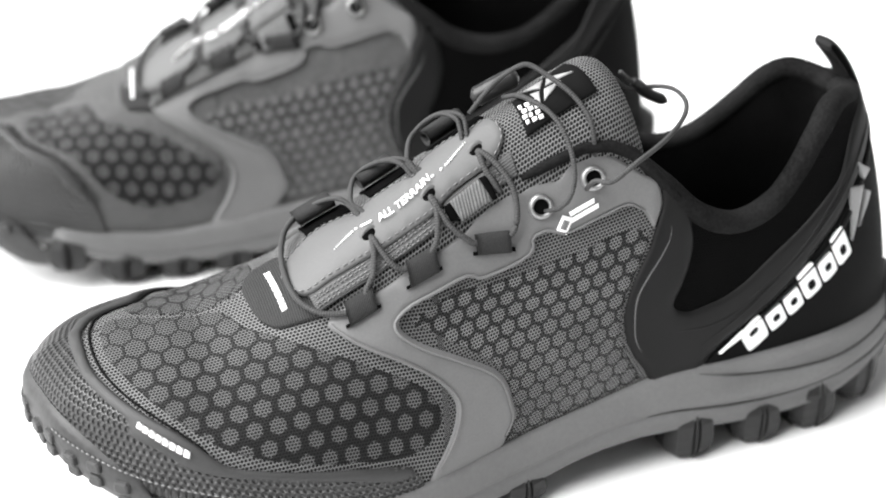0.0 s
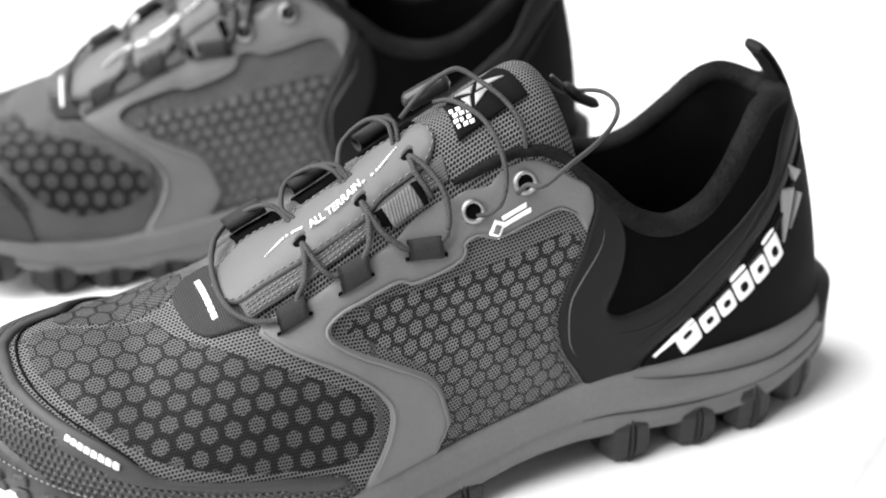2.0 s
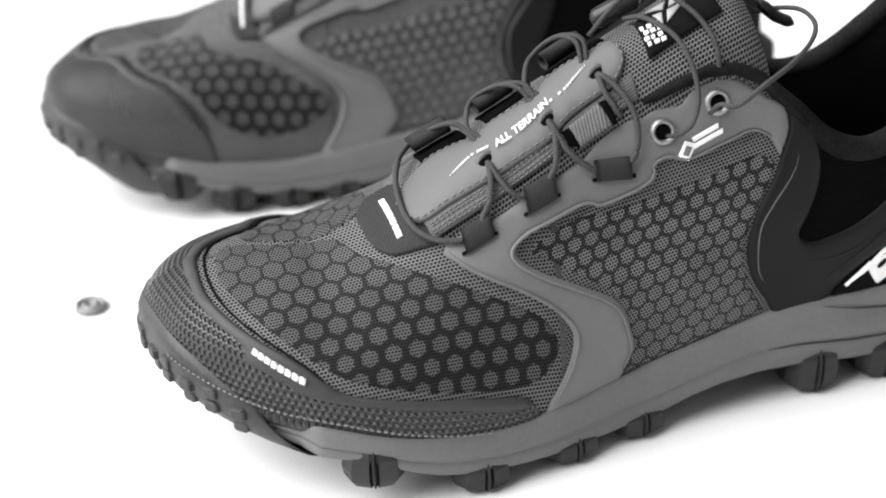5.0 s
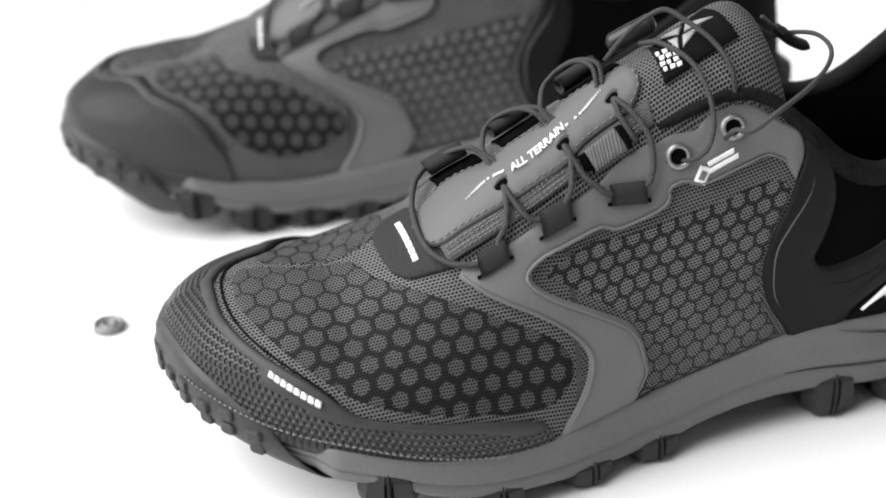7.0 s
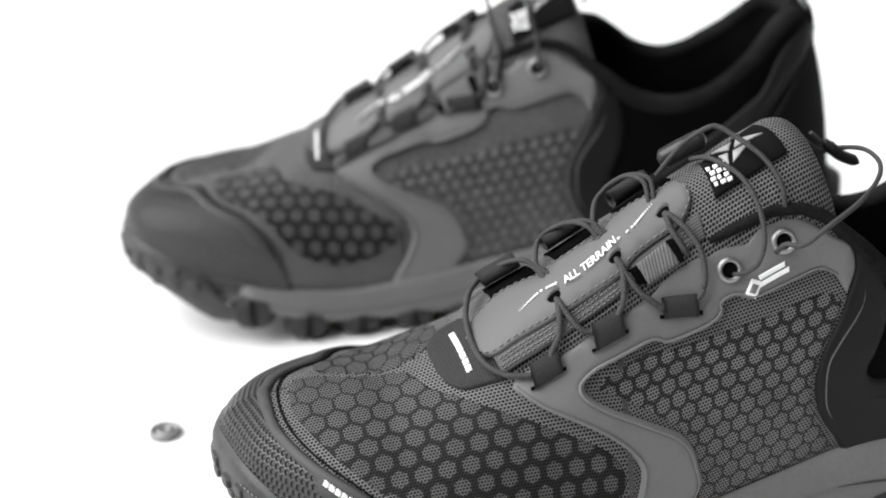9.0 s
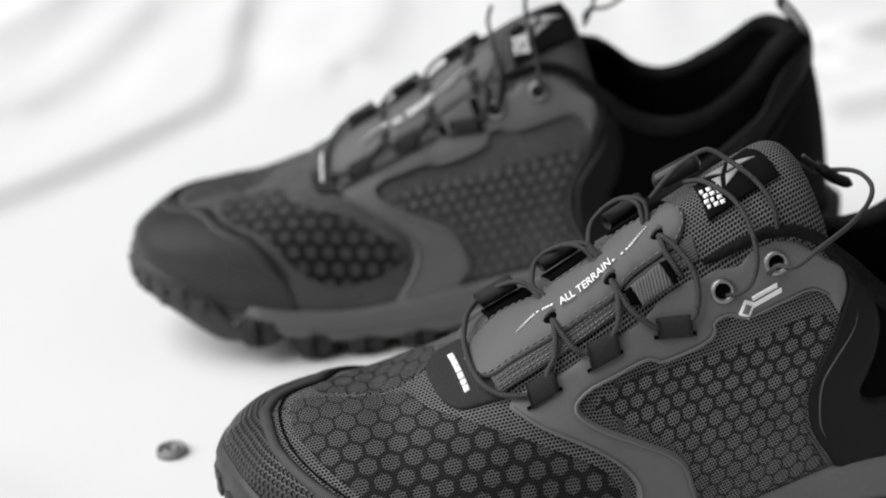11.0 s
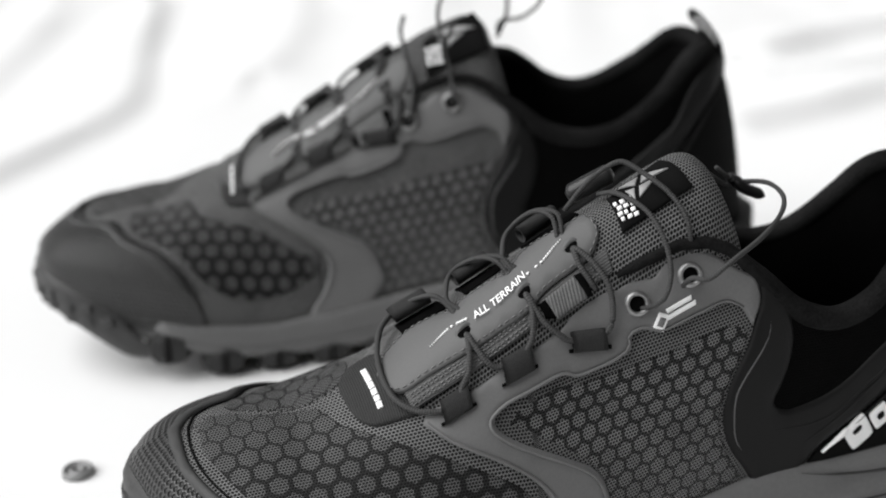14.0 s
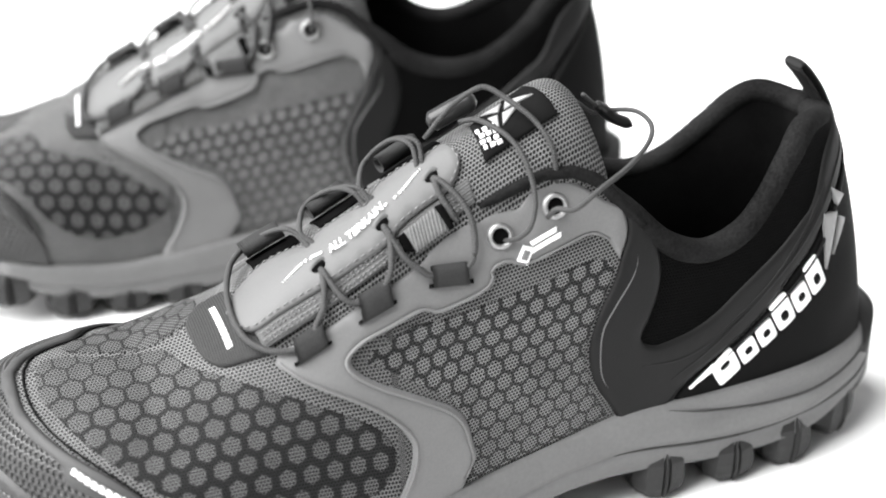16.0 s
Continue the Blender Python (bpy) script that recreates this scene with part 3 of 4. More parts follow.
def build_sole(last, root):
    n = 300
    s = np.linspace(0, 2, n, endpoint=False)
    x, _ = last.base(s)
    zt, zl = last.bite(x), bottom_of(x)
    heel = np.clip((x - .04) / .08, 0, 1)
    toe = np.clip((.02 - (np.abs(s - 1) - .20)) / .02, 0, 1) * .0032
    flare = np.clip((x - .095) / .05, 0, 1) ** 1.5 * .0016
    rows = []
    for t, out in ((-.04, -.004), (-.03, .0012), (0, .0021), (.06, .0026), (.16, .0030), (.24, .0033), (.32, .0034), (.42, .0036), (.50, .0038), (.56, .0036), (.60, .0031), (.65, .0036), (.72, .0038), (.80, .0040), (.88, .0038), (.95, .0034), (1.0, .0018)):
        rows.append(sole_ring(last, s, out + heel * (.0014 * math.sin(max(t, 0) * math.pi) + .0019 * (1 - np.clip((x - .10) / .025, 0, 1)) * np.sin(max(t, 0) * 4 * math.pi + (x - .04) * 22)) + flare * max(t, 0) - toe, zt + (zl - zt) * t))
    rows.append(sole_ring(last, s, -.02, zl))
    m = len(rows)
    midsole = solid("midsole", np.stack(rows, 1).reshape(-1, 3), grid_faces(n, m, close=True), M_FOAM, root, "grey moulded foam midsole")
    for far in (False, True):
        # thin dark tubes stand in for the shade below the midsole's bulges
        for first, a, b, sag in ((.308, .03, .10, .28), (.36, .58, .64, .05)):
            gs = np.linspace(first, .035, 60)
            if far:
                gs = 2 - gs
            gx = last.base(gs)[0]
            k = np.linspace(a, b, 60) + sag * np.sin(np.linspace(0, math.pi, 60))
            up = last.bite(gx)
            gh = np.clip((gx - .04) / .08, 0, 1)
            out = .0035 + gh * (.0014 * np.sin(k * math.pi) + .0019 * (1 - np.clip((gx - .10) / .025, 0, 1)) * np.sin(k * 4 * math.pi + (gx - .04) * 22)) + np.clip((gx - .095) / .05, 0, 1) ** 1.5 * .0016 * k
            v, f, _ = sweep(sole_ring(last, gs, 0.0, up + (bottom_of(gx) - up) * k) + (sole_ring(last, gs, 1.0, up * 0) - sole_ring(last, gs, 0.0, up * 0)) * out[:, None], .0005 * np.sin(np.linspace(.05, math.pi - .05, 60)) ** .5, 6)
            solid("groove_shade", v, f, M_BUMPER, midsole, "dark line laid along the midsole for its shade")
    wrap = np.clip((x - .112) / .03, 0, 1)
    rows = [sole_ring(last, s, o + flare - toe + wrap * (.0022 if dz > -.001 else 0) - (1 - wrap) * .0030, zl + dz + (wrap * .018 if dz > 0 else 0)) for o, dz in ((-.003, .0006), (.0030, .0006), (.0034, -.0005), (.0028, -.0018), (-.004, -.0024), (-.022, -.0024))]
    outsole = solid("outsole", np.stack(rows, 1).reshape(-1, 3), grid_faces(n, len(rows), close=True), M_RUBBER, root, "black rubber outsole")
    return midsole, outsole


def lug_mesh():
    """A chunky tread block, one unit each way: its outer face climbs a little up the sole, narrows above and below, and has a ridge between two slits."""
    plan = [(-.5, .5), (-.5, -.22), (-.36, -.48), (-.08, -.53), (-.05, -.46), (0, -.58), (.05, -.46), (.08, -.53), (.36, -.48), (.5, -.22), (.5, .5)]
    n = len(plan)
    rows = [(.62, .44, .16), (.52, .62, .05), (.20, .90, 0), (-.25, 1.0, 0), (-.62, .95, .01), (-.88, .78, .05), (-1.0, .60, .09)]
    v = [(x * k, y * (.8 + .2 * k) + push, z) for z, k, push in rows for x, y in plan]
    f = [(i * n + a, i * n + (a + 1) % n, (i + 1) * n + (a + 1) % n, (i + 1) * n + a) for i in range(len(rows) - 1) for a in range(n)]
    f += [tuple((len(rows) - 1) * n + a for a in range(n)), tuple(range(n))[::-1]]
    me = bpy.data.meshes.new("lug")
    me.from_pydata(v, [], f)
    me.materials.append(M_RUBBER)
    me.update()
    return me


def build_lugs(last, outsole):
    me = lug_mesh()
    spots = [.055, .115, .185, .25, .315, .455, .52, .585, .65, .715, .78]
    outer = [.040, .102, .167, .232, .306, .487, .558, .645, .739]
    for s in [0.0] + ([2 - v for v in outer] + spots if last.other else outer + [2 - v for v in spots]):
        for row, (inward, size) in enumerate(((.0044, 1.0), (.023, .9))):
            if row and s in (0.0,):
                continue
            c = sole_ring(last, np.array([s]), -inward, np.zeros(1))[0]
            o = sole_ring(last, np.array([s]), .05, np.zeros(1))[0]
            x = last.base(np.array([s]))[0][0]
            top = bottom_of(x)
            spring = float(table(x, [(-.154, .016), (-.12, .010), (-.096, .0075), (-.075, .001), (-.066, 0), (.108, 0), (.125, .003), (.15, .010)]))
            deep = max(top - spring, .006)
            turn = math.atan2(o[1] - c[1], o[0] - c[0]) + math.pi / 2
            ob = new("lug", me)
            ob.parent = outsole
            ob.matrix_basis = Matrix.Translation((c[0], c[1], spring + deep)) @ Matrix.Rotation(turn, 4, "Z") @ Matrix.Diagonal((.0195 * size, .018, deep, 1))


def build_bumper(last, root):
    """The rubber that turns up over the toe from the outsole."""
    s = np.linspace(.825, 1.175, 70)
    x, _ = last.base(s)
    dip = .006 if last.other else 0.0
    zt, zl = last.bite(x) + (.0085 if last.other else .0105) * np.sin(np.clip(np.minimum(s - .825, 1.175 - s) / .11, 0, 1) * math.pi / 2), bottom_of(x) - .001
    taper = np.clip(np.minimum(s - .825, 1.175 - s) / .012, 0, 1) ** .5
    rows = [sole_ring(last, 1 + (s - 1) * (1 + .24 * (1 - t)), o, bottom_of(last.base(1 + (s - 1) * (1 + .24 * (1 - t)))[0]) - .001 - dip * (1 - t) * np.exp(-((x + .120) / .014) ** 2) + (zt - zl) * (1 - (1 - taper) * .7) * t) for t, o in ((1.0, -.0020), (.96, .0008), (.8, .0024), (.5, .0029), (.2, .0024), (.0, .0012), (-.12, -.0008), (-.16, -.012))]
    bumper = solid("toe_bumper", np.stack(rows, 1).reshape(-1, 3), grid_faces(70, len(rows)), M_BUMPER, root, "rubber toe bumper, tone raised for light on it")
    me = bpy.data.meshes.new("nub")
    v = [(math.copysign(abs(math.cos(a)) ** .5, math.cos(a)) * r, z, math.copysign(abs(math.sin(a)) ** .5, math.sin(a)) * r) for r, z in ((.5, 0), (.45, .8), (.34, 1.0)) for a in [(k + .5) * math.pi / 4 for k in range(8)]]
    f = [(i * 8 + k, i * 8 + (k + 1) % 8, (i + 1) * 8 + (k + 1) % 8, (i + 1) * 8 + k) for i in range(2) for k in range(8)] + [tuple(16 + k for k in range(8))]
    me.from_pydata(v, [], f)
    me.materials.append(M_BUMPER)
    for j, sv in enumerate(np.linspace(.850, 1.15, 12)):
        for t in ((.25, .7) if j % 2 else (.05, .48)):
            xx = last.base(np.array([sv]))[0]
            z = float((bottom_of(xx) * (1 - t) + (last.bite(xx) + .004) * t)[0])
            c = sole_ring(last, np.array([sv]), float(np.interp(t, [0, .25, .5, .8], [.0010, .0022, .0027, .0022])), np.array([z]))[0]
            o = sole_ring(last, np.array([sv]), .06, np.array([z]))[0]
            ob = new("nub", me)
            ob.parent = bumper
            ob.matrix_basis = Matrix.Translation(c) @ Matrix.Rotation(math.atan2(o[1] - c[1], o[0] - c[0]) - math.pi / 2, 4, "Z") @ Matrix.Diagonal((.0058, .0015, .0044, 1))


def build_tongue(last, root):
    """The padded mesh tongue, its thick top edge standing above the collar."""
    xs = np.r_[np.linspace(-.080, .026, 46), np.linspace(.0275, .033, 8)]
    if last.other:
        xs = xs + .006 * np.clip((xs + .01) / .04, 0, 1)
    qs = np.linspace(-1, 1, 41)
    reach = np.interp(xs, [-.080, -.07, -.05, 0, .02, .037], [.06, .38, .44, .46, .50, .50])
    x = xs[:, None] + .009 * (np.abs(qs)[None, :] ** 1.5 - .3) * np.clip((xs[:, None] + .01) / .04, 0, 1)
    q = reach[:, None] * qs[None, :]
    soft = np.clip(1 - np.abs(qs) ** 6, 0, 1)[None, :]
    end = np.broadcast_to(np.sqrt(np.clip(1 - ((xs - xs[45] + .002) / .0095) ** 2 * (xs > xs[45] - .002), 0, 1))[:, None], x.shape)
    raise_by = np.interp(xs, [-.08, -.07, -.05, .0, .037], [-.001, .0004, .001, .0012, .0015])[:, None]
    outer = last.top(x.ravel(), q.ravel(), ((raise_by + .001) * soft * end - .0045 * (1 - end) - .0022 * (1 - soft)).ravel())
    inner = last.top(x.ravel(), q.ravel(), (-.0085 + .0035 * (1 - end) - .0 * x).ravel())
    n = outer.shape[0]
    f = grid_faces(len(xs), 41, flip=True) + [tuple(n + i for i in q4)[::-1] for q4 in grid_faces(len(xs), 41, flip=True)]
    last_row = (len(xs) - 1) * 41
    f += [(last_row + j, last_row + j + 1, n + last_row + j + 1, n + last_row + j) for j in range(40)]
    for e in (0, 40):
        f += [(i * 41 + e, (i + 1) * 41 + e, n + (i + 1) * 41 + e, n + i * 41 + e) for i in range(len(xs) - 1)]
    uv = np.stack([x.ravel(), q.ravel() * .06], 1)
    return solid("tongue", np.vstack([outer, inner]), f, M_TONGUE, root, "grey mesh padded tongue", np.vstack([uv, uv]))

# ---- the cloth that the shoes stand on ----
def fold(x, y, path, width, height, back=None):
    """A soft ridge along a path on the cloth; back: the width of its slope on the path's left, where it differs."""
    c = spline(path, 120)
    d, side = np.full(x.shape, 9.0), np.zeros(x.shape)
    for a, t in zip(c, np.gradient(c, axis=0)):
        near = np.hypot(x - a[0], y - a[1])
        side = np.where(near < d, t[0] * (y - a[1]) - t[1] * (x - a[0]), side)
        d = np.minimum(d, near)
    return height * np.exp(-(d / np.where(side > 0, back or width, width)) ** 2)


gx = np.unique(np.r_[np.linspace(-1.5, 1.7, 44), np.linspace(-.5, .6, 150), np.linspace(.07, .21, 70), np.linspace(-.25, -.15, 34)])
gy = np.unique(np.r_[np.linspace(-1.1, 2.3, 44), np.linspace(-.25, 1.2, 190), np.linspace(-.13, .03, 75)])
X, Y = np.meshgrid(gx, gy, indexing="ij")
Z = -.0006 + fold(X, Y, [(-.31, .36), (-.246, .402), (-.180, .470), (-.125, .545), (-.102, .68), (-.076, .85)], .013, .0088, .09)
Z += fold(X, Y, [(.0765, -.107), (.1129, -.0825), (.1321, -.0688), (.1498, -.0573), (.20, -.025)], .0034, .0055, .03) + fold(X, Y, [(-.25, .085), (-.2119, .0248), (-.2011, .008), (-.1901, -.0085), (-.165, -.048)], .0032, .0022, .02)
for crease, width, height in (([(.24, .365), (.30, .378), (.37, .398), (.46, .392)], .011, .012), ([(.33, .505), (.40, .528), (.52, .545)], .013, .014), ([(.30, .46), (.36, .455), (.45, .47)], .010, .008),
                              ([(-.26, .56), (-.21, .66), (-.17, .80), (-.15, .95)], .022, .006), ([(-.02, .60), (.02, .70), (.05, .84), (.06, 1.0)], .020, .006), ([(-.30, .74), (-.24, .86), (-.20, 1.02)], .025, .007)):
    Z += fold(X, Y, crease, width, height, width * 2.5)
far_off = np.clip((Y - .42) / .35, 0, 1)
wrinkle = np.array([[noise.noise(((a * .95 - b * .31) * 9, (a * .31 + b * .95) * 2.0, 1.7)) + .35 * noise.noise(((a * .95 - b * .31) * 22, (a * .31 + b * .95) * 6, 4.1)) for b in gy] for a in gx])
Z += far_off * .010 * wrinkle + np.clip(np.abs(X) - .45, 0, 1) * .01 * wrinkle
cloth = solid("ground", np.stack([X, Y, Z], -1).reshape(-1, 3), grid_faces(len(gx), len(gy)), M_LINEN)
tagged(cloth, "white cloth spread flat with soft creases", "cloth", kind="structure")


# ---- plain unseen walls, added behind and beside the camera to cut the sky's light ----
def wall(name, x0, x1, y0, y1, height):
    bm = bmesh.new()
    bmesh.ops.create_cube(bm, size=1.0)
    bmesh.ops.transform(bm, matrix=Matrix.Translation(((x0 + x1) / 2, (y0 + y1) / 2, height / 2 - .05)) @ Matrix.Diagonal((x1 - x0, y1 - y0, height, 1)), verts=bm.verts)
    me = bpy.data.meshes.new(name)
    bm.to_mesh(me)
    bm.free()
    me.materials.append(M_WALL)
    return tagged(new(name, me), "unseen grey wall added to block sky light", "wall", kind="structure")


wall("unseen_wall_south", -1.6, 1.8, -1.22, -1.12, 2.5)
wall("unseen_wall_east", 1.72, 1.82, -1.12, 2.4, 2.5)


# ---- the shoes ----
def build_shoe(mirrored, place, label):
    last = Shape(mirrored)
    root = new("trail_shoe")
    root.matrix_basis = place
    tagged(root, label, "shoe", "pair of trail shoes")
    build_upper(last, root)
    build_collar(last, root)
    _, outsole = build_sole(last, root)
    build_lugs(last, outsole)
    build_bumper(last, root)
    tongue = build_tongue(last, root)
    return last, root, tongue


near_shoe = build_shoe(False, pose(0, 0, 0), "grey and black trail running shoe, cord laces pulled tight")
far_shoe = build_shoe(True, pose(-.0205, .184, 0, 0, 0, -11.75) @ Matrix.Scale(1.045, 4), "grey and black trail running shoe with loose cord ends")

# ---- laces, prints, labels and the other small parts ----
STRIP = [(-.0740, -.11), (-.0707, -.01), (-.0642, .038), (-.0593, .045), (-.0526, .016), (-.0498, -.03), (-.0464, .0), (-.0422, .005), (-.0351, -.02), (-.0312, -.055), (-.0270, .03), (-.0214, .055), (-.0166, .035), (-.0132, -.004), (-.0081, -.007), (-.0054, -.084),
         (-.0052, -.153), (-.0072, -.199), (-.0101, -.228), (-.0155, -.231), (-.0232, -.233), (-.0272, -.246), (-.0310, -.262), (-.0404, -.258), (-.0471, -.256), (-.0502, -.252), (-.0604, -.247), (-.0691, -.242), (-.0728, -.190)]


def cord(last, parent, points, name="lace", radius=.0008, mat=None, free=False):
    """A round cord through (x, q, lift) on the top of the shoe, or through free places."""
    if last.other and not free:
        points = [(x, q, min(lift, .0035 + .35 * (lift - .0035)), min(max((q + .38) / .18, 0), 1)) for x, q, lift in points]
        points = [(x + .0115 + .003 * w, q + .02 - .12 * w, lift) for x, q, lift, w in points]
    p = spline(points, max(len(points) * 9, 20))
    if not free:
        p = last.top(p[:, 0], p[:, 1], p[:, 2])
    v, f, uv = sweep(p, radius, 8)
    return solid(name, v, f, mat or M_CORD, parent, "", uv)


def webbing(last, parent, x, q, wide, skew, lift, name="webbing_loop", reach=.042, rise=.0023):
    """A short band folded round the lace, open at both ends, with a thickness of its own."""
    verts, uv = [], []
    n = 18
    for layer in (1.0, .62):
        for a in np.linspace(-.5, .5, 7):
            for k in range(n):
                w = 2 * math.pi * k / n
                verts.append((x + a * wide, q + skew * a + math.cos(w) * reach * layer - (.012 if math.cos(w) < -.6 else 0), lift + math.sin(w) * rise * layer))
                uv.append((a * wide, k / n * .012))
    verts = np.array(verts)
    p = last.top(verts[:, 0], verts[:, 1], verts[:, 2])
    f = []
    for layer in (0, 1):
        o = layer * 7 * n
        f += [(o + i * n + k, o + i * n + (k + 1) % n, o + (i + 1) * n + (k + 1) % n, o + (i + 1) * n + k) for i in range(6) for k in range(n)]
    for e in (0, 6):
        f += [(e * n + k, e * n + (k + 1) % n, 7 * n + e * n + (k + 1) % n, 7 * n + e * n + k) for k in range(n)]
    return solid(name, p, f, M_LOOP, parent, "dark grey webbing loop", np.array(uv))


def eyelet(last, parent, s, h):
    """A nickel ring with its dark hole."""
    c = last.point(np.array([s]), np.array([h]), np.array([.0014]))[0]
    n = last.normal(np.array([s]), np.array([h]))[0]
    turn = Vector(n).to_track_quat("Z", "Y").to_matrix()
    rows = [(.0023, -.0012), (.0024, .0004), (.0028, .0011), (.0032, .0011), (.0039, .0005), (.0041, -.0006)]
    v = [tuple(Vector(c) + turn @ Vector((math.cos(a) * r, math.sin(a) * r, z))) for a in [k * math.pi / 12 for k in range(24)] for r, z in rows]
    ring = solid("eyelet", v, grid_faces(24, len(rows), close=True), M_METAL, parent, "dark nickel eyelet")
    v = [tuple(Vector(c) + turn @ Vector((math.cos(a) * .0024, math.sin(a) * .0024, .0001))) for a in [k * math.pi / 8 for k in range(16)]]
    solid("hole", v, [tuple(range(16))], M_HOLE_SHADE, ring)
    return c


def top_panel(last, name, outline, thick, mat, parent, label="", lift=0.0, across=False, **more):
    p, f, flat = panel(last.top, outline, thick, TOP, lift=lift, **more)
    return solid(name, p, f, mat, parent, label, flat[:, ::-1] if across else flat)


def side_panel(last, name, outline, thick, mat, parent, label="", lift=0.0, far=False, **more):
    p, f, flat = panel(last.side, mirrored_outline(outline) if far else outline, thick, SIDE, lift=lift, **more)
    return solid(name, p, f, mat, parent, label, flat)


SMALL = dict(step=.0005, fill=.0014, round_by=.00018)


def sharp(points):
    return [p for p in points for _ in (0, 1)]


def lettering(last, parent, text, a, b, lift, height):
    """Words along the strip from a to b, in (x, q)."""
    curve = bpy.data.curves.new("lettering", "FONT")
    curve.body, curve.resolution_u = text, 3
    curve.offset = .012
    ob = bpy.data.objects.new("lettering", curve)
    scene.collection.objects.link(ob)
    bpy.context.view_layer.update()
    me = bpy.data.meshes.new_from_object(ob.evaluated_get(bpy.context.evaluated_depsgraph_get()))
    bpy.data.objects.remove(ob)
    co = np.array([tuple(v.co) for v in me.vertices])
    co[:, 0] /= co[:, 0].max()
    co[:, 1] /= max(co[:, 1].max(), 1e-6)
    x = a[0] + (b[0] - a[0]) * co[:, 0]
    q = a[1] + (b[1] - a[1]) * co[:, 0] - .012 * np.sin(co[:, 0] * math.pi) + height * co[:, 1]
    p = last.top(x, q, np.full(len(x), lift))
    return solid("lettering", p, [tuple(f.vertices) for f in me.polygons], M_WHITE, parent, "white printed words", smooth=False)


def dashes(last, parent, line, lift, on=.0016, gap=.0010, radius=.00022, where="top", name="stitching"):
    """A row of stitches along a line."""
    c = spline([(p[0], p[1]) for p in line], 600)
    place = last.top if where == "top" else last.side
    p = place(c[:, 0], c[:, 1], np.full(600, lift))
    d = np.r_[0, np.cumsum(np.linalg.norm(np.diff(p, axis=0), axis=1))]
    verts, faces, start = [], [], 0.0
    while start + on < d[-1]:
        u = np.linspace(start, start + on, 4)
        seg = np.stack([np.interp(u, d, p[:, k]) for k in range(3)], 1)
        v, f, _ = sweep(seg, [radius * .5, radius, radius, radius * .5], 5)
        faces += [tuple(i + len(verts) for i in q) for q in f]
        verts += list(v)
        start += on + gap
    return tagged(solid(name, verts, faces, M_STITCH, parent, "grey stitching"), kind="stuff")


def pull_tab(last, root):
    path = spline([(.1300, 0, .100), (.1283, 0, .1095), (.1243, 0, .1178), (.1190, 0, .1245), (.1160, 0, .1278), (.1168, 0, .1298), (.1204, 0, .1268), (.1262, 0, .1192), (.1318, 0, .1080), (.1368, 0, .090)], 80)
    if last.other:
        path[:, 0] += .0010 + .0062 * np.clip((path[:, 2] - .096) / .020, 0, 1)
        path[:, 2] -= .001
    v, f, uv = sweep(path, .0050, 12, flat=.2, up=np.cross(np.gradient(path, axis=0), (0, 1, 0)))
    solid("pull_tab", v, f, M_DARKWEB, root, "black webbing pull tab", uv)


def heel_marks(last, root, far):
    """Six plain white blocks and a sliver on the heel stripe, and silver triangles at the back."""
    b0, b1, t0, t1 = [np.array(p) for p in ((.254, .006), (.128, .150), (.266, .045), (.141, .218))]

    def at(u, v):
        return tuple((b0 + (b1 - b0) * u) * (1 - v) + (t0 + (t1 - t0) * u) * v)
    at_u = 0.0
    for wide, tall in ((.185, 1.0), (.15, .74), (.15, .74), (.165, 1.0), (.155, .74), (.16, 1.0)):
        u0, u1 = at_u + .012, at_u + wide - .012
        ring = [at(u0, .02), at(u1, .02), at(u1, tall), at(u0, tall)]
        ring = [p for i, p in enumerate(ring) for p in (tuple(.86 * np.array(p) + .14 * np.array(ring[i - 1])), tuple(.86 * np.array(p) + .14 * np.array(ring[(i + 1) % 4])))]
        side_panel(last, "heel_mark", ring, .0004, M_WHITE, root, "white printed block", .0012, far, **SMALL)
        if wide < .16 or tall == 1.0:
            mid = (u0 + u1) / 2
            w = (u1 - u0) * .17
            lo, hi = (.30, .48) if tall < 1 else (.56, .72) if wide > .17 else (.26, .5)
            side_panel(last, "heel_mark_gap", [at(mid - w, lo), at(mid + w, lo), at(mid + w, hi), at(mid - w, hi)], .0003, M_LABEL, root, "black gap in a printed block", .0017, far, **SMALL)
        at_u += wide
    side_panel(last, "heel_mark", sharp([(.286, .022), (.262, .056), (.262, .044)]), .0004, M_WHITE, root, "white printed sliver", .0018, far, **SMALL)
    if far != last.other:
        return
    for tri in ([(.131, .285), (.108, .275), (.1335, .168)], [(.114, .335), (.090, .300), (.106, .285)], [(.104, .262), (.122, .190), (.095, .250)]):
        side_panel(last, "heel_badge", sharp(tri), .0004, M_BADGE, root, "silver printed triangle", .0016, far, **SMALL)


def side_badge(last, parent, far):
    """A small white lozenge outline with two rows of plain bars."""
    c = np.array((.4430, .475))
    for k, mat, up in ((1.0, M_WHITE, .0012), (.52, M_SADDLE, .0016)):
        side_panel(last, "badge", sharp([tuple(c + k * np.array(d)) for d in ((.0085, -.004), (.001, .026), (-.0085, .004), (-.001, -.026))]), .0004, mat, parent, "white printed lozenge" if k == 1 else "grey middle of the lozenge", up, far, **SMALL)
    for lo, hi, end in ((.486, .498, .4140), (.469, .481, .4105)):
        side_panel(last, "badge_bar", sharp([(.4365, lo), (.4380, hi), (end, hi), (end, lo)]), .0004, M_WHITE, parent, "white printed bar", .0012, far, **SMALL)


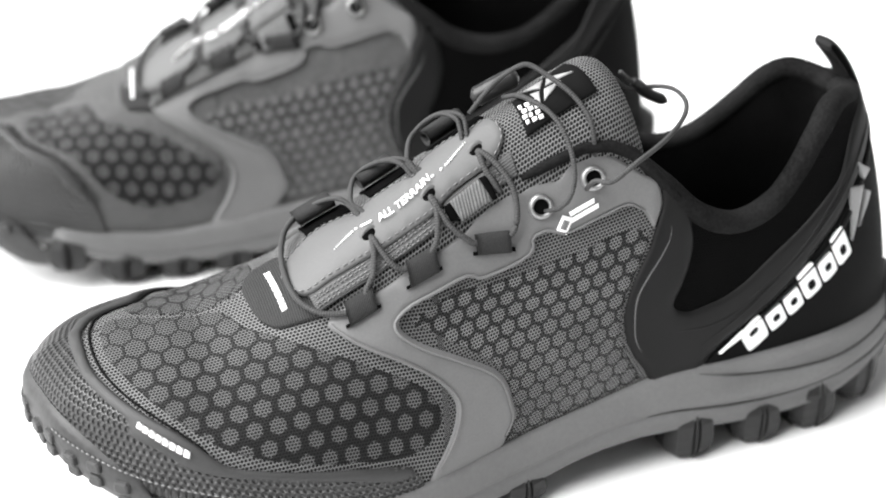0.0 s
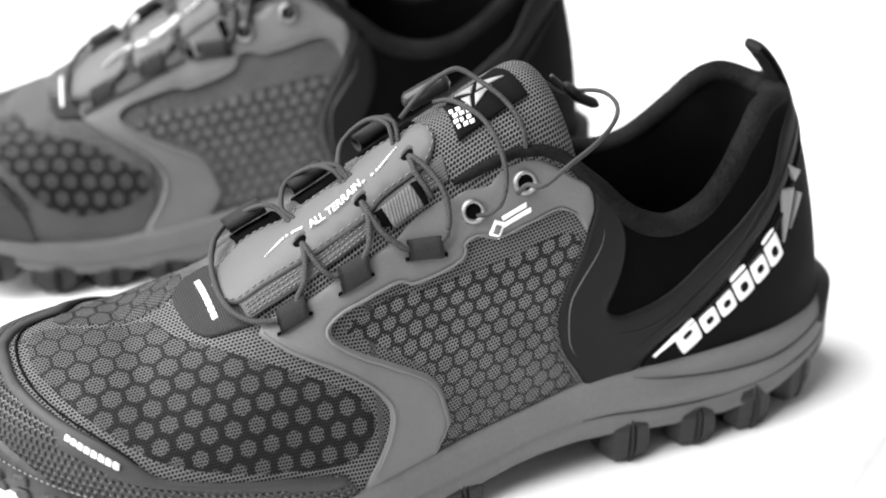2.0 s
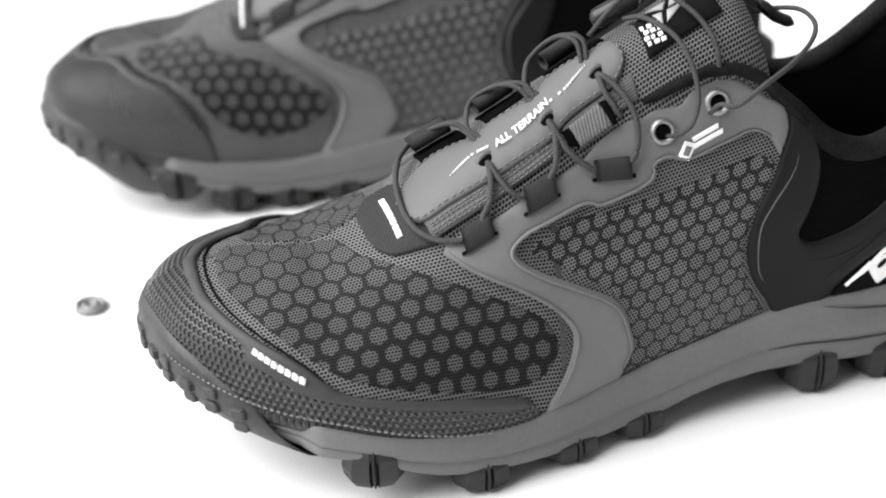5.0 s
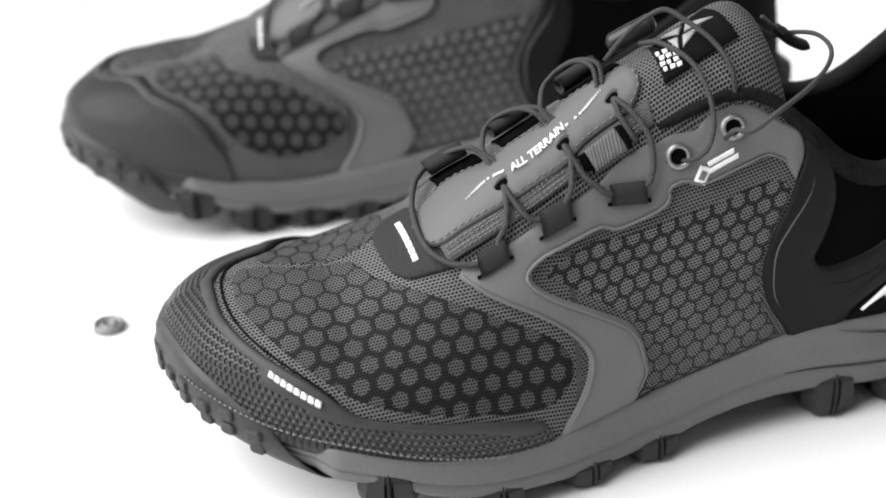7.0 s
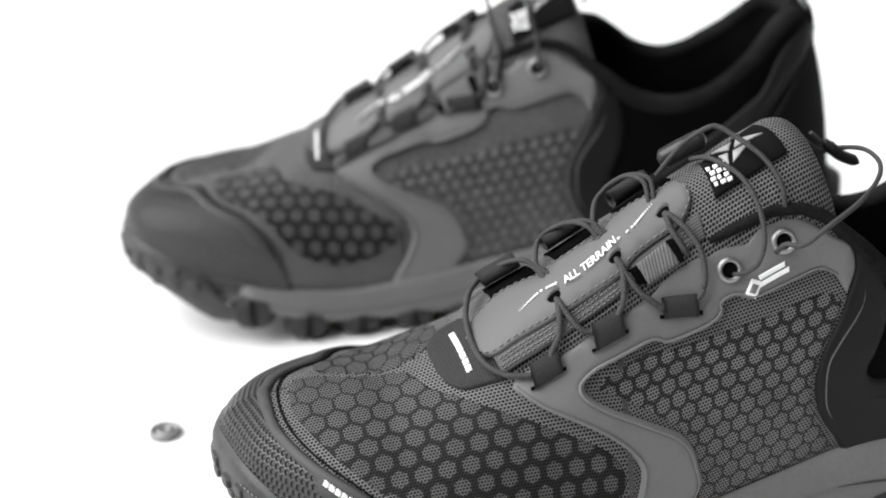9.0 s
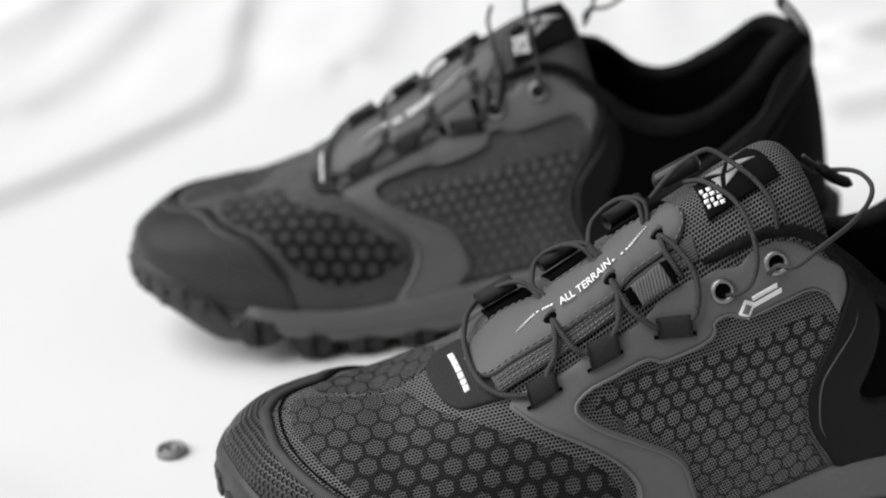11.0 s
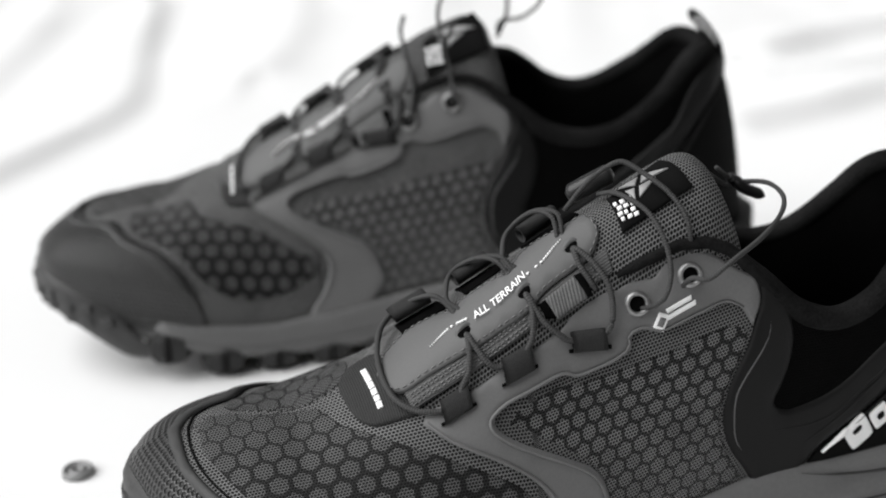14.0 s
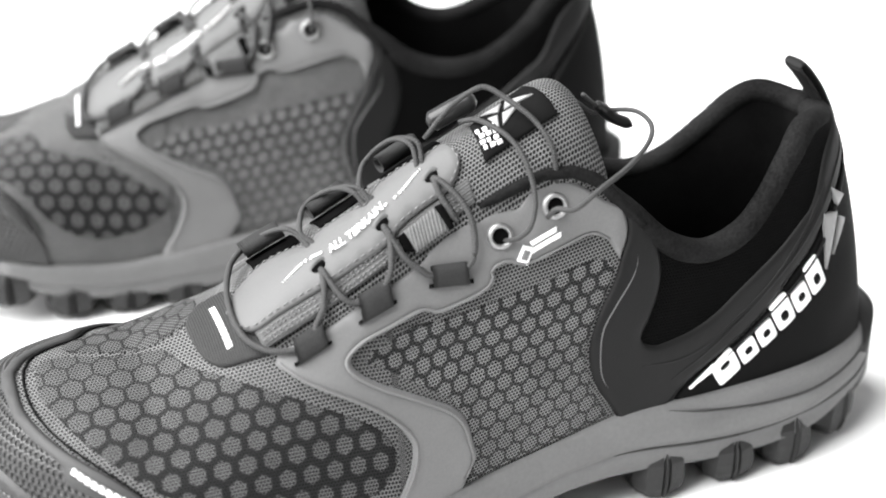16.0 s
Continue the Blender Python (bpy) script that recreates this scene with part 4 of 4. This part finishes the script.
def toe_mark(last, parent, far):
    """A row of plain white bars on the toe cap."""
    a, b = np.array((.8388, .262)), np.array((.7896, .155))
    d = b - a
    n = np.array((-.0010, .030))
    for k in range(8):
        u0, u1 = k / 8 + .016, (k + 1) / 8 - .016
        side_panel(last, "toe_mark", sharp([tuple(a + d * u0), tuple(a + d * u1), tuple(a + d * u1 + n), tuple(a + d * u0 + n)]), .0004, M_WHITE, parent, "white printed bar", .0024, far, **SMALL)


def dress(last, root, tongue, loose):
    upper = [c for c in root.children if c.name.startswith("upper")][0]
    sides = (-1, 1)
    # the strip down the tongue, with its lettering
    along, across = (.0145, -.10) if last.other else (0.0, 0.0)

    def way(points):
        return [(p[0] + along, p[1] + across, *p[2:]) for p in points]
    strip = top_panel(last, "tongue_strip", way(STRIP), .0010, M_STRIP, tongue, "smooth grey scalloped strip", .0016 if last.other else .0026, round_by=.0006)
    for q in (-1, 1):
        for a, b in ((-.0695, -.0285), (-.0272, -.0045)):
            top_panel(last, "ribbed_band", sharp(way([(a, q * .238), (b, q * .228), (b + .0005, q * .318), (a + .001, q * .325)])), .0006, M_WEB, tongue, "grey ribbed cloth", .0019, across=True)
        for a, b in ((-.0680, -.0520), (-.0480, -.0315), (-.0285, -.0070)):
            for k in (.268, .300):
                dashes(last, tongue, way([(a, q * k), (b, q * (k - .006))]), .0027, on=.0012, gap=.0005, radius=.00026)
                dashes(last, tongue, way([(a + .0004, q * (k + .012)), (b + .0004, q * (k + .006))]), .0027, on=.0012, gap=.0005, radius=.00026)
    # a bright ribbed square between two dark slots
    for q in (-1, 1):
        top_panel(last, "ribbed_patch", sharp(way([(-.0253, q * .258), (-.0154, q * .252), (-.0128, q * .343), (-.0233, q * .345)])), .0007, M_PATCH, tongue, "light grey ribbed square", .0026, **SMALL)
        top_panel(last, "slot", sharp(way([(-.0154, q * .250), (-.0130, q * .258), (-.0112, q * .348), (-.0130, q * .345)])), .0004, M_HOLE_SHADE, tongue, "black slot", .0029, **SMALL)
        top_panel(last, "slot", sharp(way([(-.0272, q * .262), (-.0252, q * .262), (-.0232, q * .340), (-.0264, q * .318)])), .0004, M_HOLE_SHADE, tongue, "black slot", .0029, **SMALL)
    run = [(-.0586, -.145), (-.0518, -.117), (-.0473, -.127)]
    run2 = [(-.0272, -.128), (-.0223, -.120), (-.0155, -.085)]
    base = .0046
    c = np.vstack([spline(way(run), 15), spline(way(run2), 12)])
    for k, (x, q) in enumerate(c):
        r = .00015 + .00026 * (k / 14 if k < 15 else (27 - k) / 12)
        ring = [(x + math.cos(w) * r * 1.3, q + math.sin(w) * r / .055 * .8) for w in [j * math.pi / 3 for j in range(6)]]
        top_panel(last, "printed_dot", ring, .0003, M_WHITE, strip, "", .0038, step=.0003, fill=.002, round_by=.0001)
    a, b = (-.0450, -.160), (-.0282, -.142)
    lettering(last, strip, "ALL TERRAIN", way([a])[0], way([b])[0], base, .034)
    for side in ([p for p in STRIP[:15]], [p for p in STRIP[15:]]):
        k = [(x + (-.0003), q * .90 - .009) for x, q in side]
        dashes(last, strip, way(k), .0038)
    # the dark tab in front of the laces, with white bars
    top_panel(last, "vamp_tab", way([(-.0862, -.02), (-.0845, .06), (-.0800, .12), (-.0720, .10), (-.0712, -.10), (-.0695, -.25), (-.0670, -.335), (-.0740, -.318), (-.0810, -.285), (-.0850, -.19)]), .0010, M_TAB, upper, "dark grey ribbed tab on the toe box", .0003, round_by=.0006)
    for lo, hi in ((.020, -.030), (-.036, -.075), (-.081, -.118), (-.126, -.160), (-.168, -.196), (-.202, -.235)):
        top_panel(last, "tab_bar", sharp(way([(-.0785 - lo * .003, lo), (-.0768 - lo * .003, lo), (-.0768 - hi * .003, hi), (-.0785 - hi * .003, hi)])), .0004, M_WHITE, upper, "white printed bar", .0014, **SMALL)
    # the label on the tongue
    label = top_panel(last, "tongue_label", way([(.0008, -.02), (.0008, -.02), (.0195, .058), (.0195, .058), (.0236, -.200), (.0236, -.200), (.0010, -.218), (.0010, -.218)]), .0006, M_LABEL, tongue, "black woven tongue label", .0030)
    for tri in ([(.0050, -.012), (.0110, -.016), (.0092, -.062)], [(.0122, -.020), (.0194, -.072), (.0108, -.066)], [(.0060, -.062), (.0086, -.074), (.0074, -.128)], [(.0100, -.078), (.0152, -.082), (.0086, -.128)]):
        top_panel(last, "label_badge", sharp(way(tri)), .0003, M_SILVER, label, "silver printed triangle", .0038, **SMALL)
    for row in range(3):
        for k in range(4):
            x0, q0 = .0014 + row * .0019 + .0004 * (k % 2), -.082 - k * .026 - row * .006
            long = .0014 if (row + k) % 3 else .0010
            top_panel(last, "label_bar", sharp(way([(x0, q0), (x0 + long, q0 - .002), (x0 + long, q0 - .019), (x0, q0 - .017)])), .0003, M_WHITE, label, "white printed bar", .0038, **SMALL)
    # webbing loops, low on one side and standing on the other
    lace = new("lacing")
    lace.parent = root
    f1 = .15
    for x, qn, w, skew, high, tall in ((-.0567, -.383, .0088, .005, .170, .037), (-.0371, -.383, .0092, -.009, .170, .037), (-.0145, -.450, .0104, -.048, .197, .024)):
        near = x
        if last.other:
            near, qn, tall = x + .0115, qn + .02, tall * 1.2
        webbing(last, lace, near, qn, w, skew, .0020, reach=tall, rise=.0017)
        for sd in (-1, 1):
            lo = [(near + a * w * 1.05, sd * (-qn - skew * a + c)) for a, c in ((-.60, tall), (.60, tall), (.60, tall + .010), (-.60, tall + .010))]
            top_panel(last, "slit", sharp(lo), .0003, M_HOLE_SHADE, upper, "black slit", .0017, **SMALL)
        # flat black patch that stands for the shade under the standing loop
        top_panel(last, "loop_shade", sharp(way([(x - w * .80, .05), (x - w * .80, .20), (x + w * .7, .20), (x + w * .7, .05)])), .0004, M_HOLE_SHADE, tongue, "black patch for the shade beside the strip", .0024, **SMALL)
        webbing(last, lace, x - .001 + along, high + across, w * 1.2, -skew, .0035 if last.other else .0062, rise=.0028)
    # each cord leaves the strip through a small hole, runs through a loop and comes back
    for hx, hq in ((-.0490, -.172), (-.0300, -.187), (-.0137, -.143)):
        ring = [(hx + math.cos(w) * .0019, hq + math.sin(w) * .021) for w in [j * math.pi / 5 for j in range(10)]]
        top_panel(last, "lace_hole", way(ring), .0002, M_HOLE_SHADE, strip, "black lace hole", .0027 if last.other else .0037, step=.0004, fill=.002, round_by=.0001)
        arch = spline([(hx - .0024, hq - .006, .0022), (hx - .0014, hq + .018, .0032), (hx + .0005, hq + .026, .0034), (hx + .0022, hq + .012, .0024)], 24)
        arch[:, 0] += along
        arch[:, 1] += across
        v, f, _ = sweep(last.top(arch[:, 0], arch[:, 1], arch[:, 2] - (.001 if last.other else 0)), .0011, 8)
        solid("lace_tunnel", v, f, M_STRIP, strip)
    thick = .00095
    cord(last, lace, [(-.0613, .205, .0065), (-.0671, .125, .0062), (-.0714, .005, .0052), (-.0731, -.142, .0042), (-.0719, -.261, .0036), (-.0674, -.343, .0030), (-.0610, -.388, .0024), (-.0565, -.390, .0022), (-.0538, -.350, .0030), (-.0511, -.320, .0038), (-.0494, -.258, .0044), (-.0487, -.205, .0042), (-.0489, -.178, .0026)], radius=thick)
    cord(last, lace, [(-.0488, -.175, .0026), (-.0482, -.215, .0044), (-.0474, -.262, .0042), (-.0455, -.327, .0036), (-.0426, -.362, .0026), (-.0370, -.378, .0022), (-.0332, -.364, .0028), (-.0309, -.329, .0038), (-.0294, -.258, .0046), (-.0297, -.215, .0044), (-.0299, -.190, .0026)], radius=thick)
    cord(last, lace, [(-.0298, -.188, .0026), (-.0292, -.230, .0046), (-.0286, -.275, .0044), (-.0266, -.340, .0038), (-.0228, -.398, .0030), (-.0203, -.425, .0024), (-.0145, -.450, .0022), (-.0095, -.466, .0026), (-.0068, -.437, .0034), (-.0063, -.359, .0042), (-.0083, -.281, .0046), (-.0114, -.199, .0046), (-.0128, -.165, .0040), (-.0136, -.146, .0026)], radius=thick)
    cord(last, lace, [(-.0136, -.146, .0026), (-.0133, -.175, .0042), (-.0130, -.235, .0042), (-.0112, -.300, .0032), (-.0100, -.335, .0018)], radius=thick)
    cord(last, lace, [(-.0495, -.06, .0026), (-.0500, .02, .0060), (-.052, f1 * .4, .0085), (-.058, f1, .0075)])
    for dx in (0, .0016):
        cord(last, lace, [(-.0303 - dx, -.06, .0026), (-.031 - dx, .02, .0070), (-.036, f1 * .6, .009), (-.043, f1, .0085), (-.049, .03, .006), (-.0492 + dx, -.06, .0026)])
        cord(last, lace, [(-.0145 - dx, -.06, .0026), (-.0125 - dx, .02, .008), (-.017, f1 * .6, .011), (-.025, f1 * .8, .0095), (-.031, .01, .006), (-.0305 + dx, -.06, .0026)])
    # eyelets on both sides
    ends = None
    for far in (False, True):
        holes = [eyelet(last, upper, 2 - s if far else s + (forward(s) if last.other else 0), h) for s, h in ((.4625, .555), (.4135, .548))]
        ends = ends or holes
        heel_marks(last, upper, far)
        if far == last.other:
            side_badge(last, upper, far)
    toe_mark(last, upper, last.other)
    edge = [(.64, .012), (.72, .018), (.80, .022), (.86, .03), (.93, .045)]
    dashes(last, upper, [(2 - a, b) for a, b in edge] if last.other else edge, .0030, on=.0013, gap=.0007, radius=.0003, where="side")
    pull_tab(last, root)
    if not loose:
        cord(last, lace, [(.0022, -.458, .0002), (.0045, -.470, .0030), (.0090, -.465, .0050), (.0118, -.41, .0062), (.0115, -.31, .0062), (.0090, -.20, .0055), (.004, -.07, .0050), (.000, .05, .0045)])
        cord(last, lace, [(.0205, -.42, -.001), (.0200, -.37, .002), (.0195, -.29, .0046), (.0165, -.18, .0052), (.0125, -.08, .0075), (.0085, .0, .0115), (.002, .05, .0105), (-.004, .06, .0085), (-.010, .06, .006)])
        cord(last, lace, [(.0150, -.033, .104), (.0157, -.0375, .1085), (.019, -.042, .1097), (.027, -.042, .1149), (.0403, -.034, .1172), (.0515, -.024, .1193), (.0573, -.014, .1205), (.0575, -.004, .1211), (.0535, .004, .1193), (.0470, .004, .1190), (.040, .0, .124), (.034, -.002, .129)], free=True)
        cord(last, lace, [(.0388, -.004, .1288), (.045, .002, .1235), (.0493, .004, .1205)], free=True)
        v, f, _ = sweep(spline([(.0470, .003, .1222), (.0493, .004, .1205), (.0548, .006, .1159), (.0600, .0072, .1130), (.0630, .008, .1112)], 24), [.0006] + [.0017] * 3 + [.0020] * 16 + [.0017, .0014, .0009, .0004], 10)
        solid("cord_end", v, f, M_LOCK, lace, "black plastic cord end")
        v, f, _ = sweep(spline([(-.0085, .004, .1225), (-.002, .002, .1265), (.0055, .001, .1300)], 20), [.0012, .0024] + [.0032] * 16 + [.0024, .0012], 12)
        solid("cord_lock", v, f, M_LOCK, lace, "black barrel cord lock")
    else:
        cord(last, lace, [tuple(ends[0] + np.array((0, .001, -.001))), tuple(ends[0] + np.array((.0004, -.0022, .0022))), (.0073, -.0195, .1095), (.0052, -.0165, .1208), (.0033, -.0127, .1294), (.005, -.0073, .1345)], free=True)
        cord(last, lace, [tuple(ends[1] + np.array((0, .001, -.001))), tuple(ends[1] + np.array((.0004, -.0022, .0022))), (.022, -.0232, .115), (.0194, -.0208, .1262), (.0181, -.0162, .1367), (.0203, -.0096, .1419), (.0241, -.0047, .1453), (.0372, .0004, .1486), (.0433, .0038, .1459), (.0477, .0069, .1379), (.0481, .009, .1301), (.046, .0105, .1232), (.0440, .011, .1190)], free=True)
        cord(last, lace, [(.0440, .0105, .122), (.046, .0105, .1261), (.0548, .0146, .1261), (.0624, .0184, .1302), (.0649, .019, .1366), (.0624, .0184, .1429), (.0549, .0146, .1489), (.0401, .0071, .1489), (.033, .002, .1480)], free=True)
        v, f, _ = sweep(spline([(.0222, -.0062, .1445), (.0300, -.0020, .1470), (.0385, .0010, .1492)], 20), [.0012, .0022] + [.0027] * 16 + [.0022, .0012], 12)
        solid("cord_lock", v, f, M_LOCK, lace, "black barrel cord lock")


dress(*near_shoe, False)
dress(*far_shoe, True)


# ---- a snap button in the cloth ----
rows = [(.0, .0014), (.0014, .0015), (.0020, .0022), (.0028, .0022), (.0034, .0014), (.0044, .0014), (.0049, .0024), (.0056, .0022), (.0060, .0010), (.0061, .0)]
v = [(math.cos(a) * r, math.sin(a) * r, z) for a in [k * math.pi / 16 for k in range(32)] for r, z in rows]
button = solid("snap_button", v, grid_faces(32, len(rows), close=True, flip=True), M_BUTTON)
button.matrix_basis = pose(-.1714, .0916, -.0004)
tagged(button, "small round metal snap button set in the white cloth", "button")
